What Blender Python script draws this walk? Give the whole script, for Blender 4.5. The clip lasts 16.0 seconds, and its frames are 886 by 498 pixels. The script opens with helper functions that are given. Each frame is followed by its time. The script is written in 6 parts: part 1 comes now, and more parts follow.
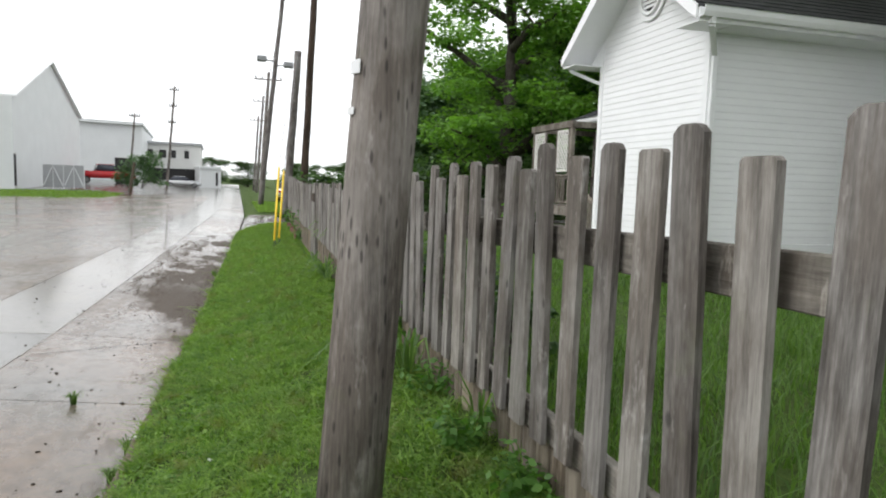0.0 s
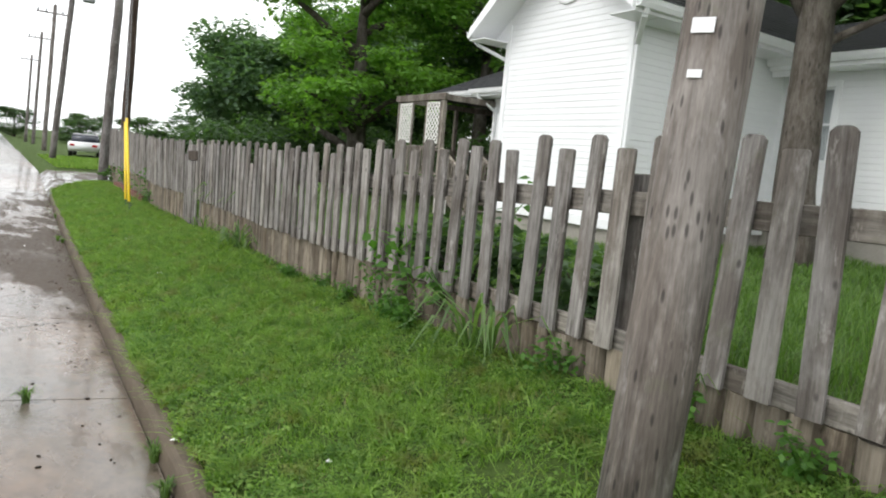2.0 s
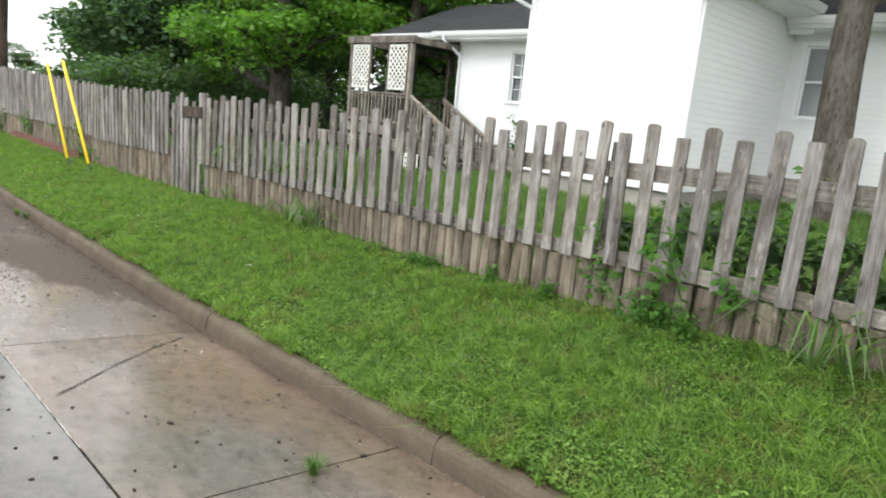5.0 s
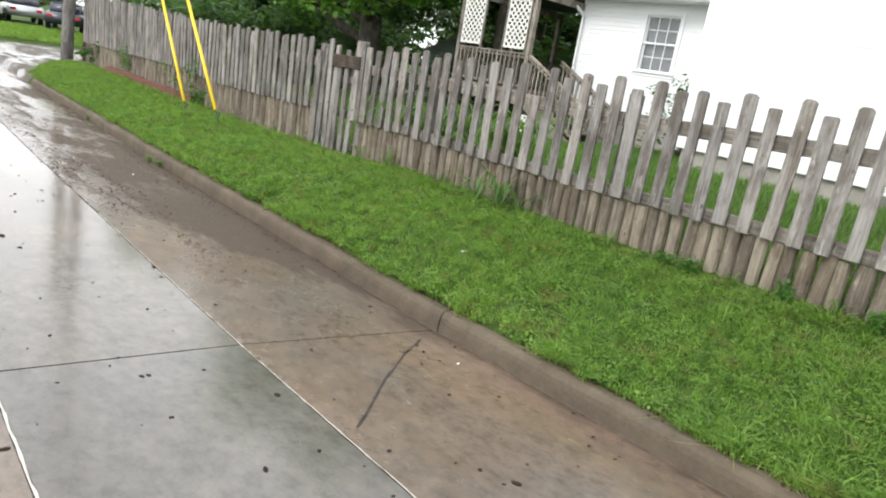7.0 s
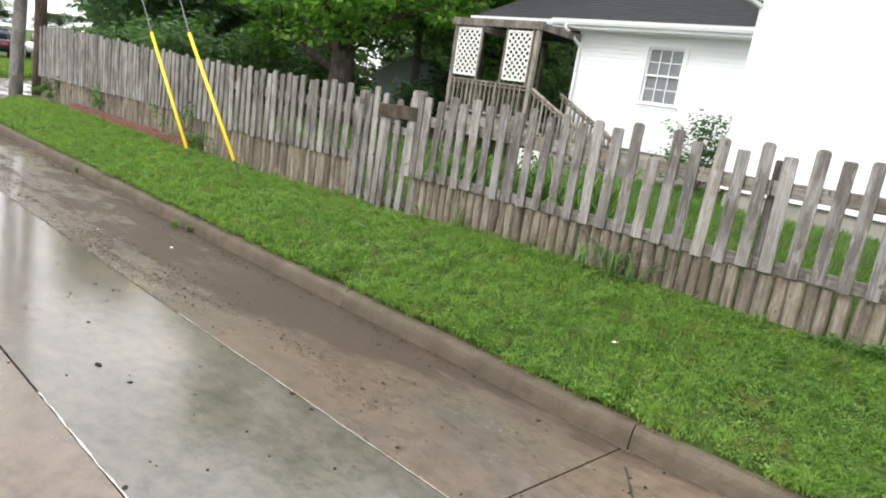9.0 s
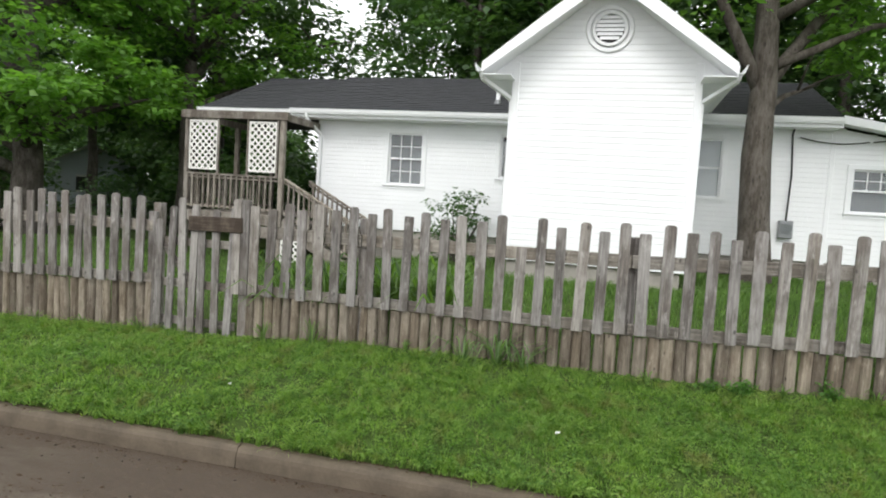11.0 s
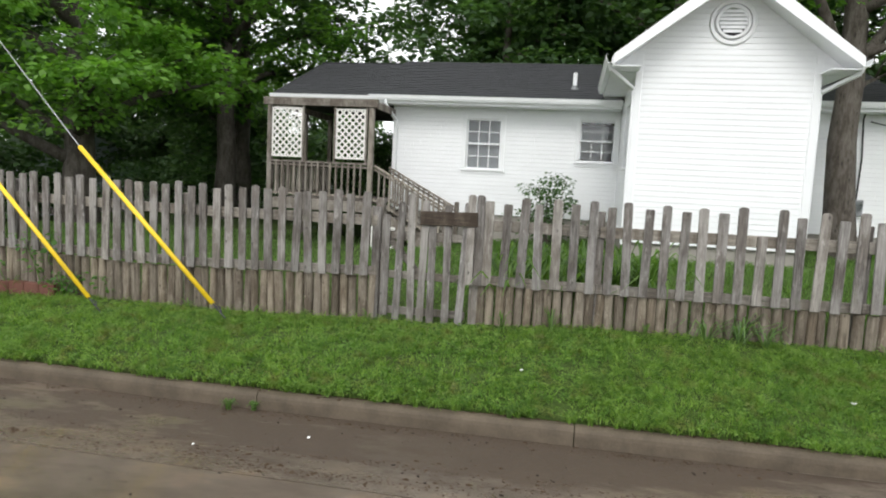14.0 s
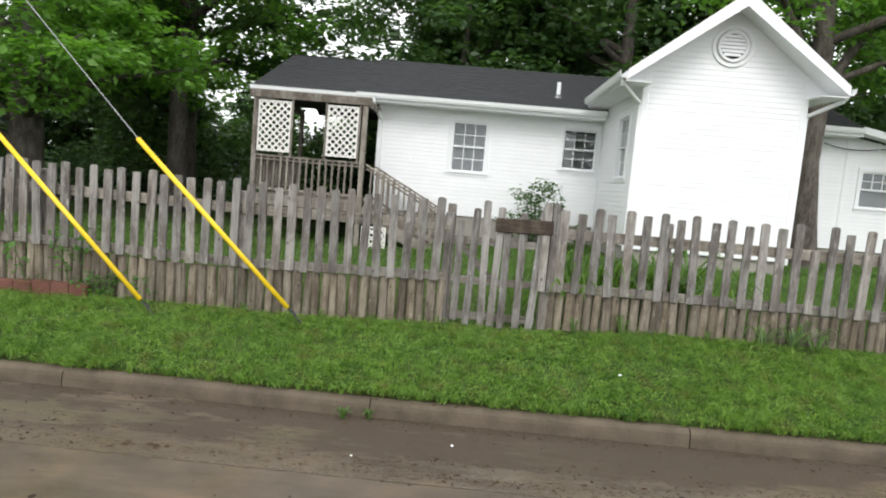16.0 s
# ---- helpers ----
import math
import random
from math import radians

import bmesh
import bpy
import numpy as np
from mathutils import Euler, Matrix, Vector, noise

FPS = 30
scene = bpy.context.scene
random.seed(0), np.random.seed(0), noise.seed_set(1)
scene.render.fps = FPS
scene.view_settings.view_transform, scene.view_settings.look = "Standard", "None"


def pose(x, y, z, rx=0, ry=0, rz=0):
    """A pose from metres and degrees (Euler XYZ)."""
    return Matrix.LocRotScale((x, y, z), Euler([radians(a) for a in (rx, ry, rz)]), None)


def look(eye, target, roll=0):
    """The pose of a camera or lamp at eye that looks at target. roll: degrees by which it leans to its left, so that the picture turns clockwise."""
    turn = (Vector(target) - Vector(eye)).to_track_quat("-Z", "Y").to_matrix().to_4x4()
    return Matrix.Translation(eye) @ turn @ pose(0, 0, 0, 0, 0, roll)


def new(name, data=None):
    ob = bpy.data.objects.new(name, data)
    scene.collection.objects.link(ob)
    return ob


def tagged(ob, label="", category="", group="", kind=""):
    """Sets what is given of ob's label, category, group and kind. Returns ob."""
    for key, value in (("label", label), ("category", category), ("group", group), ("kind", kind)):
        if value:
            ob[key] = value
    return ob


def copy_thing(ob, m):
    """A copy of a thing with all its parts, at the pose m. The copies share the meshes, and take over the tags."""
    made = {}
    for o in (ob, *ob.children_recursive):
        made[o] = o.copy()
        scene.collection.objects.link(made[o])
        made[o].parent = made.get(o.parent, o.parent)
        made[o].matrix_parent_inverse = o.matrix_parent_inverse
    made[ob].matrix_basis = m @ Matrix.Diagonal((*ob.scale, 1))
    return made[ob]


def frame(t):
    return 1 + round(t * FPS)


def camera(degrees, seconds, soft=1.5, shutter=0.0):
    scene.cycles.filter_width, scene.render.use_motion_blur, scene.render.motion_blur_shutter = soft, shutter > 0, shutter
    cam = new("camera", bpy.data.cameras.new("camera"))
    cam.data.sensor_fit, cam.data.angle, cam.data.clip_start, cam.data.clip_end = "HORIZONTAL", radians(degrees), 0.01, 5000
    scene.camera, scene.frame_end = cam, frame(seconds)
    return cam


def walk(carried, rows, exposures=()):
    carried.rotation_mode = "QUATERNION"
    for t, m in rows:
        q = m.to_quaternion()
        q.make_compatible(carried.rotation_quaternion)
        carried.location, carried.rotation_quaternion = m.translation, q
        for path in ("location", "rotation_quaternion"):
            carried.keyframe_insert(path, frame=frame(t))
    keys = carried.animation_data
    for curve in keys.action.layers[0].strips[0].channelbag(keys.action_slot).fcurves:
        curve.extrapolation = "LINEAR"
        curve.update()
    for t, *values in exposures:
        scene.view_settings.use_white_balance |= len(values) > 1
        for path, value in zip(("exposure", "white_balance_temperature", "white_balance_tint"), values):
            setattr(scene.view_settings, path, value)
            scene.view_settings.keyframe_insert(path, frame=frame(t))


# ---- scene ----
cam = camera(68.2, 16.0, soft=2.0)
PATH = [
    (0, (0.024, 0.096, 1.436), (0.625, 1.993, 1.237), 1.9),
    (0.5, (-0.279, 0.227, 1.399), (0.361, 2.111, 1.194), 4.8),
    (1, (-0.579, 0.47, 1.349), (0.14, 2.321, 1.105), 3.7),
    (1.5, (-0.97, 0.69, 1.332), (-0.037, 2.44, 1.075), 5.1),
    (2, (-1.316, 1.016, 1.332), (-0.176, 2.64, 1.077), 5.2),
    (2.5, (-1.655, 1.332, 1.357), (-0.36, 2.831, 1.082), 5.8),
    (3, (-1.938, 1.61, 1.401), (-0.481, 2.96, 1.163), 5.9),
    (3.5, (-2.191, 2.024, 1.417), (-0.725, 3.361, 1.167), 5.26),
    (4, (-2.458, 2.363, 1.444), (-0.940, 3.634, 1.161), 5.23),
    (4.5, (-2.620, 2.775, 1.419), (-1.069, 3.988, 1.071), 5.49),
    (5, (-2.851, 3.172, 1.433), (-1.408, 4.494, 1.024), 5.43),
    (5.2, (-2.995, 3.294, 1.464), (-1.567, 4.627, 1.036), 5.91),
    (7.3, (-3.441, 5.218, 1.254), (-2.074, 6.573, 0.713), 9.49),
    (7.5, (-3.490, 5.364, 1.241), (-2.118, 6.722, 0.718), 9.49),
    (8, (-3.669, 5.767, 1.223), (-2.240, 7.059, 0.685), 10.59),
    (8.5, (-3.781, 6.183, 1.297), (-2.357, 7.465, 0.724), 9.89),
    (9, (-3.930, 6.555, 1.420), (-2.419, 7.779, 0.954), 8.63),
    (9.5, (-3.980, 6.955, 1.418), (-2.314, 8.016, 1.102), 7.19),
    (10, (-4.067, 7.308, 1.473), (-2.273, 8.155, 1.218), 6.03),
    (12.3, (-4.806, 9.145, 1.496), (-2.819, 9.371, 1.439), 1.7),
    (12.5, (-4.86, 9.307, 1.48), (-2.877, 9.552, 1.416), 1.4),
    (13, (-5.015, 9.828, 1.48), (-3.046, 10.151, 1.34), 1.7),
    (13.5, (-5.113, 10.259, 1.512), (-3.15, 10.594, 1.333), 2.8),
    (14, (-5.284, 10.694, 1.522), (-3.32, 11.008, 1.31), 2.9),
    (14.5, (-5.318, 11.134, 1.5), (-3.348, 11.389, 1.272), 2.7),
    (15, (-5.454, 11.602, 1.514), (-3.479, 11.812, 1.283), 3.0),
    (15.5, (-5.51, 11.992, 1.505), (-3.53, 12.161, 1.278), 2.9),
    (16, (-5.503, 12.468, 1.501), (-3.514, 12.485, 1.3), 5.0),
]
walk(cam, [(t, look(eye, target, roll)) for t, eye, target, roll in PATH],
     exposures=[(0, 0.0), (1.5, 0.1), (2.5, 0.38), (4, 0.6), (5.2, 0.6), (7.3, 0.6), (9, 0.68), (10.2, 0.55), (12.3, 0.0), (13.5, 0.1), (14.5, 0.25), (16, 0.3)])

# ---- light ----
world = bpy.data.worlds.new("overcast_sky")
scene.world = world
world.use_nodes = True
wn = world.node_tree
sky = wn.nodes.new("ShaderNodeTexSky")
sky.sky_type, sky.sun_disc = "NISHITA", False
sky.sun_elevation, sky.sun_rotation = radians(44), radians(-84)
sky.air_density, sky.dust_density, sky.ozone_density = 1.0, 1.0, 1.0
hsv = wn.nodes.new("ShaderNodeHueSaturation")
hsv.inputs["Saturation"].default_value = 0.12
wn.links.new(sky.outputs[0], hsv.inputs["Color"])
veil = wn.nodes.new("ShaderNodeMix")
veil.data_type = "RGBA"
veil.inputs[0].default_value = 0.8
veil.inputs[7].default_value = (10.2, 10.4, 10.6, 1)
wn.links.new(hsv.outputs[0], veil.inputs[6])
wn.links.new(veil.outputs[2], wn.nodes["Background"].inputs[0])
wn.nodes["Background"].inputs[1].default_value = 0.15
sun = new("sun", bpy.data.lights.new("sun", "SUN"))
sun.data.energy, sun.data.angle, sun.data.color = 1.3, radians(25), (1, 0.98, 0.95)
sun.matrix_world = look((-62, 6, 60), (0, 0, 0))


# ---- materials ----
KERB0, SLANT = -0.75, 0.034          # the kerb's face is at x = KERB0 + SLANT * y
def nodes_of(name):
    m = bpy.data.materials.new(name)
    m.use_nodes = True
    return m, m.node_tree, m.node_tree.nodes["Principled BSDF"]


def ramp_of(nt, fac, stops):
    r = nt.nodes.new("ShaderNodeValToRGB")
    while len(r.color_ramp.elements) < len(stops):
        r.color_ramp.elements.new(0.5)
    for e, (p, c) in zip(r.color_ramp.elements, stops):
        e.position, e.color = p, (*c, 1) if len(c) == 3 else c
    nt.links.new(fac, r.inputs[0])
    return r.outputs[0]


def noise_of(nt, scale, detail=4.0, rough=0.6, stretch=(1, 1, 1), world_space=False, offset=None):
    tc = nt.nodes.new("ShaderNodeNewGeometry" if world_space else "ShaderNodeTexCoord")
    mp = nt.nodes.new("ShaderNodeMapping")
    mp.inputs["Scale"].default_value = stretch
    nt.links.new(tc.outputs["Position" if world_space else "Object"], mp.inputs[0])
    if offset is not None:
        nt.links.new(offset, mp.inputs["Location"])
    n = nt.nodes.new("ShaderNodeTexNoise")
    n.inputs["Scale"].default_value, n.inputs["Detail"].default_value, n.inputs["Roughness"].default_value = scale, detail, rough
    nt.links.new(mp.outputs[0], n.inputs["Vector"])
    return n.outputs["Fac"]


def mixed(nt, fac, a, b, mode="MIX"):
    m = nt.nodes.new("ShaderNodeMix")
    m.data_type, m.blend_type = "RGBA", mode
    for sock, v in ((m.inputs[0], fac), (m.inputs[6], a), (m.inputs[7], b)):
        if isinstance(v, (int, float)):
            sock.default_value = v
        elif isinstance(v, tuple):
            sock.default_value = (*v, 1)
        else:
            nt.links.new(v, sock)
    return m.outputs[2]


def bumped(nt, p, height, strength, distance=0.01):
    b = nt.nodes.new("ShaderNodeBump")
    b.inputs["Strength"].default_value, b.inputs["Distance"].default_value = strength, distance
    nt.links.new(height, b.inputs["Height"])
    nt.links.new(b.outputs[0], p.inputs["Normal"])


def shift_by_object(nt):
    info = nt.nodes.new("ShaderNodeObjectInfo")
    mul = nt.nodes.new("ShaderNodeMath")
    mul.operation = "MULTIPLY"
    mul.inputs[1].default_value = 37.0
    nt.links.new(info.outputs["Random"], mul.inputs[0])
    return info.outputs["Random"], mul.outputs[0]


def plain(name, colour, rough=0.6, metal=0.0, vary=0.12, scale=6.0, stretch=(1, 1, 1), bump=0.1, spec=0.5):
    """Colour varied at two scales, with light relief."""
    m, nt, p = nodes_of(name)
    big, fine = noise_of(nt, scale, 3, 0.6, stretch), noise_of(nt, scale * 9, 4, 0.7, stretch)
    dark, light = tuple(c * (1 - vary) for c in colour), tuple(min(1, c * (1 + vary)) for c in colour)
    c = ramp_of(nt, big, [(0.3, dark), (0.7, light)])
    c = mixed(nt, 0.35, c, ramp_of(nt, fine, [(0.3, dark), (0.7, light)]))
    nt.links.new(c, p.inputs["Base Color"])
    p.inputs["Roughness"].default_value, p.inputs["Metallic"].default_value = rough, metal
    p.inputs["Specular IOR Level"].default_value = spec
    if bump:
        bumped(nt, p, fine, bump)
    return m


def old_wood(name, dark, mid, light, along="Z", knots=True, scale=1.0):
    """Weathered grey wood: grain along the piece, streaks, pale wear and dark checks, different on each piece."""
    m, nt, p = nodes_of(name)
    rnd, off = shift_by_object(nt)
    st = {"Z": (14, 14, 0.9), "Y": (14, 0.9, 14), "X": (0.9, 14, 14)}[along]
    grain = noise_of(nt, 4 * scale, 6, 0.75, st, offset=off)
    patch = noise_of(nt, 2.2 * scale, 3, 0.6, (1, 1, 0.6), offset=off)
    c = ramp_of(nt, grain, [(0.3, dark), (0.5, mid), (0.72, light)])
    c = mixed(nt, ramp_of(nt, patch, [(0.38, (0, 0, 0)), (0.62, (1, 1, 1))]), c, ramp_of(nt, grain, [(0.3, mid), (0.7, light)]))
    tone = ramp_of(nt, rnd, [(0.0, (0.74, 0.725, 0.71)), (0.5, (0.98, 0.975, 0.97)), (1.0, (1.2, 1.17, 1.11))])
    c = mixed(nt, 1.0, c, tone, "MULTIPLY")
    stain = ramp_of(nt, noise_of(nt, 3.4 * scale, 5, 0.7, (1.6, 1.6, 0.55), offset=off), [(0.42, (0.52, 0.48, 0.45)), (0.56, (1.0, 1.0, 1.0))])
    c = mixed(nt, 0.85, c, stain, "MULTIPLY")
    worn = ramp_of(nt, noise_of(nt, 9 * scale, 4, 0.75, (1.5, 1.5, 0.5), offset=off), [(0.6, (0, 0, 0)), (0.72, (0.6, 0.6, 0.6))])
    c = mixed(nt, worn, c, tuple(min(0.5, x * 1.3) for x in light))
    moss = ramp_of(nt, noise_of(nt, 5 * scale, 4, 0.7, offset=off), [(0.6, (0, 0, 0)), (0.75, (0.35, 0.35, 0.35))])
    c = mixed(nt, moss, c, (0.13, 0.14, 0.08))
    if knots:
        v = nt.nodes.new("ShaderNodeTexVoronoi")
        kscale, kz, kreach = knots if isinstance(knots, tuple) else (5, 0.9, 0.11)
        v.inputs["Scale"].default_value = kscale
        tc = nt.nodes.new("ShaderNodeTexCoord")
        mp = nt.nodes.new("ShaderNodeMapping")
        mp.inputs["Scale"].default_value = (1.6, 1.6, kz)
        nt.links.new(off, mp.inputs["Location"])
        nt.links.new(tc.outputs["Object"], mp.inputs[0])
        nt.links.new(mp.outputs[0], v.inputs["Vector"])
        k = ramp_of(nt, v.outputs["Distance"], [(kreach * 0.5, (0.7, 0.7, 0.7)), (kreach, (0, 0, 0))])
        c = mixed(nt, k, c, tuple(x * 0.45 for x in dark))
    nt.links.new(c, p.inputs["Base Color"])
    p.inputs["Roughness"].default_value, p.inputs["Specular IOR Level"].default_value = 0.85, 0.25
    bumped(nt, p, grain, 0.5, 0.006)
    return m


FENCE_WOOD = old_wood("weathered_fence_wood", (0.07, 0.065, 0.061), (0.18, 0.17, 0.162), (0.36, 0.345, 0.33))
SKIRT_WOOD = old_wood("weathered_skirt_wood", (0.075, 0.062, 0.048), (0.175, 0.15, 0.12), (0.32, 0.282, 0.232))
RAIL_WOOD = old_wood("weathered_rail_wood", (0.07, 0.064, 0.057), (0.18, 0.167, 0.149), (0.35, 0.328, 0.295), along="Y")
DARK_WOOD = old_wood("dark_sign_wood", (0.03, 0.024, 0.02), (0.06, 0.048, 0.04), (0.11, 0.09, 0.072), along="Y")
POLE_WOOD = old_wood("pole_wood", (0.055, 0.051, 0.049), (0.15, 0.139, 0.134), (0.29, 0.273, 0.263), scale=0.8, knots=(21, 0.4, 0.24))
POLE_BROWN = old_wood("brown_pole_wood", (0.03, 0.022, 0.018), (0.07, 0.05, 0.04), (0.12, 0.09, 0.07), scale=0.6)
PORCH_WOOD = old_wood("porch_wood", (0.10, 0.088, 0.077), (0.21, 0.19, 0.168), (0.34, 0.31, 0.275), along="Z", knots=False)
PORCH_WOOD_Y = old_wood("porch_beam_wood", (0.10, 0.088, 0.077), (0.21, 0.19, 0.168), (0.34, 0.31, 0.275), along="Y", knots=False)
BARK = old_wood("bark", (0.045, 0.038, 0.033), (0.095, 0.084, 0.074), (0.16, 0.145, 0.13), knots=(9, 0.5, 0.22), scale=1.6)
WHITE_PAINT = plain("white_paint", (0.84, 0.85, 0.86), 0.45, vary=0.03, scale=3, bump=0.03)
SIDING_WHITE = plain("white_siding", (0.83, 0.84, 0.85), 0.5, vary=0.04, scale=1.2, stretch=(1, 1, 4), bump=0.04)
LATTICE_WHITE = plain("lattice_white", (0.72, 0.71, 0.67), 0.6, vary=0.08, scale=5)
FOUNDATION = plain("foundation_concrete", (0.30, 0.28, 0.25), 0.9, vary=0.2, scale=2.5, bump=0.4)
SHINGLE = plain("asphalt_shingle", (0.028, 0.029, 0.032), 0.9, vary=0.35, scale=5, bump=0.6)
YELLOW = plain("yellow_plastic", (0.80, 0.55, 0.015), 0.4, vary=0.05, bump=0.02)
STEEL = plain("galvanised_steel", (0.22, 0.225, 0.23), 0.4, 0.9, vary=0.15)
DARK_METAL = plain("dark_metal", (0.05, 0.05, 0.055), 0.5, 0.6)
METER_GREY = plain("meter_grey", (0.28, 0.29, 0.30), 0.5, 0.2)
BLACK_RUBBER = plain("black_cable", (0.015, 0.015, 0.016), 0.6)
BRICK_RED = plain("red_brick", (0.15, 0.062, 0.045), 0.9, vary=0.3, scale=8, bump=0.4)
TYRE = plain("tyre_rubber", (0.02, 0.02, 0.02), 0.8)
CAR_SILVER = plain("silver_car_paint", (0.55, 0.56, 0.57), 0.25, 0.4, vary=0.03, bump=0)
CAR_WHITE = plain("white_car_paint", (0.75, 0.75, 0.75), 0.25, vary=0.03, bump=0)
CAR_DARK = plain("dark_car_paint", (0.04, 0.045, 0.06), 0.25, vary=0.03, bump=0)
CAR_RED = plain("red_car_paint", (0.45, 0.02, 0.025), 0.25, vary=0.03, bump=0)
PALE_METAL = plain("pale_sheet_metal", (0.70, 0.72, 0.73), 0.55, vary=0.05, scale=0.6)
BRIGHT_ROOF = plain("bright_metal_roof", (0.8, 0.81, 0.82), 0.35, 0.5, vary=0.03, scale=0.6)
PALE_WALL = plain("pale_far_wall", (0.62, 0.62, 0.60), 0.7, vary=0.06, scale=0.5)
GREY_ROOF = plain("grey_far_roof", (0.35, 0.36, 0.37), 0.7, vary=0.12, scale=0.5)
# near-black that stands in for shade: unlit rooms, porch roof, vent hollow
SHADE_BLACK = plain("shade_black", (0.03, 0.03, 0.03), 0.9)
BLIND = plain("window_blind", (0.10, 0.10, 0.11), 0.7, vary=0.2)
PAPER = plain("white_litter", (0.8, 0.8, 0.78), 0.7, vary=0.05)
PLATE = plain("aluminium_tag", (0.75, 0.76, 0.77), 0.45, 0.3, vary=0.05)
BLIND_PALE = plain("pale_blind", (0.42, 0.43, 0.44), 0.7, vary=0.06)
MUD = plain("wet_mud", (0.055, 0.037, 0.023), 0.9, vary=0.4, scale=9, bump=0.6, spec=0.1)
DEBRIS = plain("dark_debris", (0.03, 0.023, 0.018), 0.9, vary=0.4, spec=0.15)


def glass_pane():
    m, nt, p = nodes_of("window_glass")
    p.inputs["Base Color"].default_value = (0.9, 0.95, 0.95, 1)
    p.inputs["Transmission Weight"].default_value = 1.0
    p.inputs["Roughness"].default_value, p.inputs["IOR"].default_value = 0.02, 1.5
    bumped(nt, p, noise_of(nt, 1.5, 2, 0.5), 0.05, 0.02)
    return m


GLASS = glass_pane()


def leaf_material(name, dark, mid, light, gloss=0.45):
    m, nt, p = nodes_of(name)
    g = nt.nodes.new("ShaderNodeNewGeometry")
    c = ramp_of(nt, g.outputs["Random Per Island"], [(0.0, dark), (0.5, mid), (1.0, light)])
    patch = noise_of(nt, 2.2 if "grass" in name else 0.5, 4, 0.65)
    c = mixed(nt, ramp_of(nt, patch, [(0.35, (0, 0, 0)), (0.65, (0.5, 0.5, 0.5))]), c, light)
    if "lawn" in name:
        c = mixed(nt, ramp_of(nt, noise_of(nt, 9, 4, 0.7), [(0.46, (0, 0, 0)), (0.64, (0.85, 0.85, 0.85))]), c, dark)
        c = mixed(nt, ramp_of(nt, noise_of(nt, 5.3, 3, 0.6), [(0.54, (0, 0, 0)), (0.68, (0.6, 0.6, 0.6))]), c, (0.20, 0.165, 0.065))
        c = mixed(nt, ramp_of(nt, noise_of(nt, 1.1, 2, 0.5), [(0.5, (0, 0, 0)), (0.7, (0.35, 0.35, 0.35))]), c, (0.10, 0.22, 0.05))
    nt.links.new(c, p.inputs["Base Color"])
    p.inputs["Roughness"].default_value, p.inputs["Specular IOR Level"].default_value = gloss, 0.4
    tr = nt.nodes.new("ShaderNodeBsdfTranslucent")
    nt.links.new(mixed(nt, 1.0, c, (1.3, 1.5, 0.6), "MULTIPLY"), tr.inputs[0])
    mx = nt.nodes.new("ShaderNodeMixShader")
    mx.inputs[0].default_value = 0.45
    nt.links.new(p.outputs[0], mx.inputs[1])
    nt.links.new(tr.outputs[0], mx.inputs[2])
    nt.links.new(mx.outputs[0], nt.nodes["Material Output"].inputs[0])
    return m


LEAF_MAPLE = leaf_material("maple_leaves", (0.065, 0.15, 0.026), (0.118, 0.25, 0.045), (0.20, 0.37, 0.075))
LEAF_DARK = leaf_material("dark_leaves", (0.032, 0.070, 0.029), (0.055, 0.108, 0.042), (0.09, 0.162, 0.06))
# paler, bluer leaf: distance haze mixed into the colour; also serves a pale shrub
LEAF_PALE_HAZE = leaf_material("pale_haze_leaves", (0.06, 0.115, 0.066), (0.085, 0.155, 0.085), (0.12, 0.205, 0.105))
GRASS_BLADE = leaf_material("lawn_grass", (0.070, 0.148, 0.021), (0.158, 0.29, 0.043), (0.28, 0.41, 0.095), 0.6)
CLOVER_LEAF = leaf_material("lawn_clover", (0.06, 0.135, 0.024), (0.14, 0.275, 0.045), (0.27, 0.40, 0.095), 0.6)
TALL_BLADE = leaf_material("tall_grass", (0.045, 0.10, 0.024), (0.085, 0.165, 0.036), (0.15, 0.245, 0.065), 0.5)
ARCH_BLADE = leaf_material("arching_blades", (0.06, 0.12, 0.04), (0.10, 0.18, 0.062), (0.17, 0.26, 0.10), 0.45)
WEED_LEAF = leaf_material("weed_leaves", (0.04, 0.11, 0.02), (0.07, 0.17, 0.03), (0.12, 0.25, 0.05), 0.45)
DRY_BLADE = leaf_material("dry_grass", (0.22, 0.19, 0.09), (0.3, 0.26, 0.13), (0.38, 0.34, 0.2), 0.6)


def soil_material():
    m, nt, p = nodes_of("grassy_soil")
    a, b = noise_of(nt, 1.3, 5, 0.6, world_space=True), noise_of(nt, 26, 5, 0.7, world_space=True)
    c = ramp_of(nt, b, [(0.3, (0.03, 0.05, 0.012)), (0.55, (0.06, 0.10, 0.02)), (0.75, (0.10, 0.14, 0.035))])
    c = mixed(nt, ramp_of(nt, a, [(0.55, (0, 0, 0)), (0.75, (0.6, 0.6, 0.6))]), c, (0.07, 0.07, 0.03))
    nt.links.new(c, p.inputs["Base Color"])
    p.inputs["Roughness"].default_value, p.inputs["Specular IOR Level"].default_value = 0.95, 0.2
    bumped(nt, p, b, 0.9, 0.03)
    return m


SOIL = soil_material()


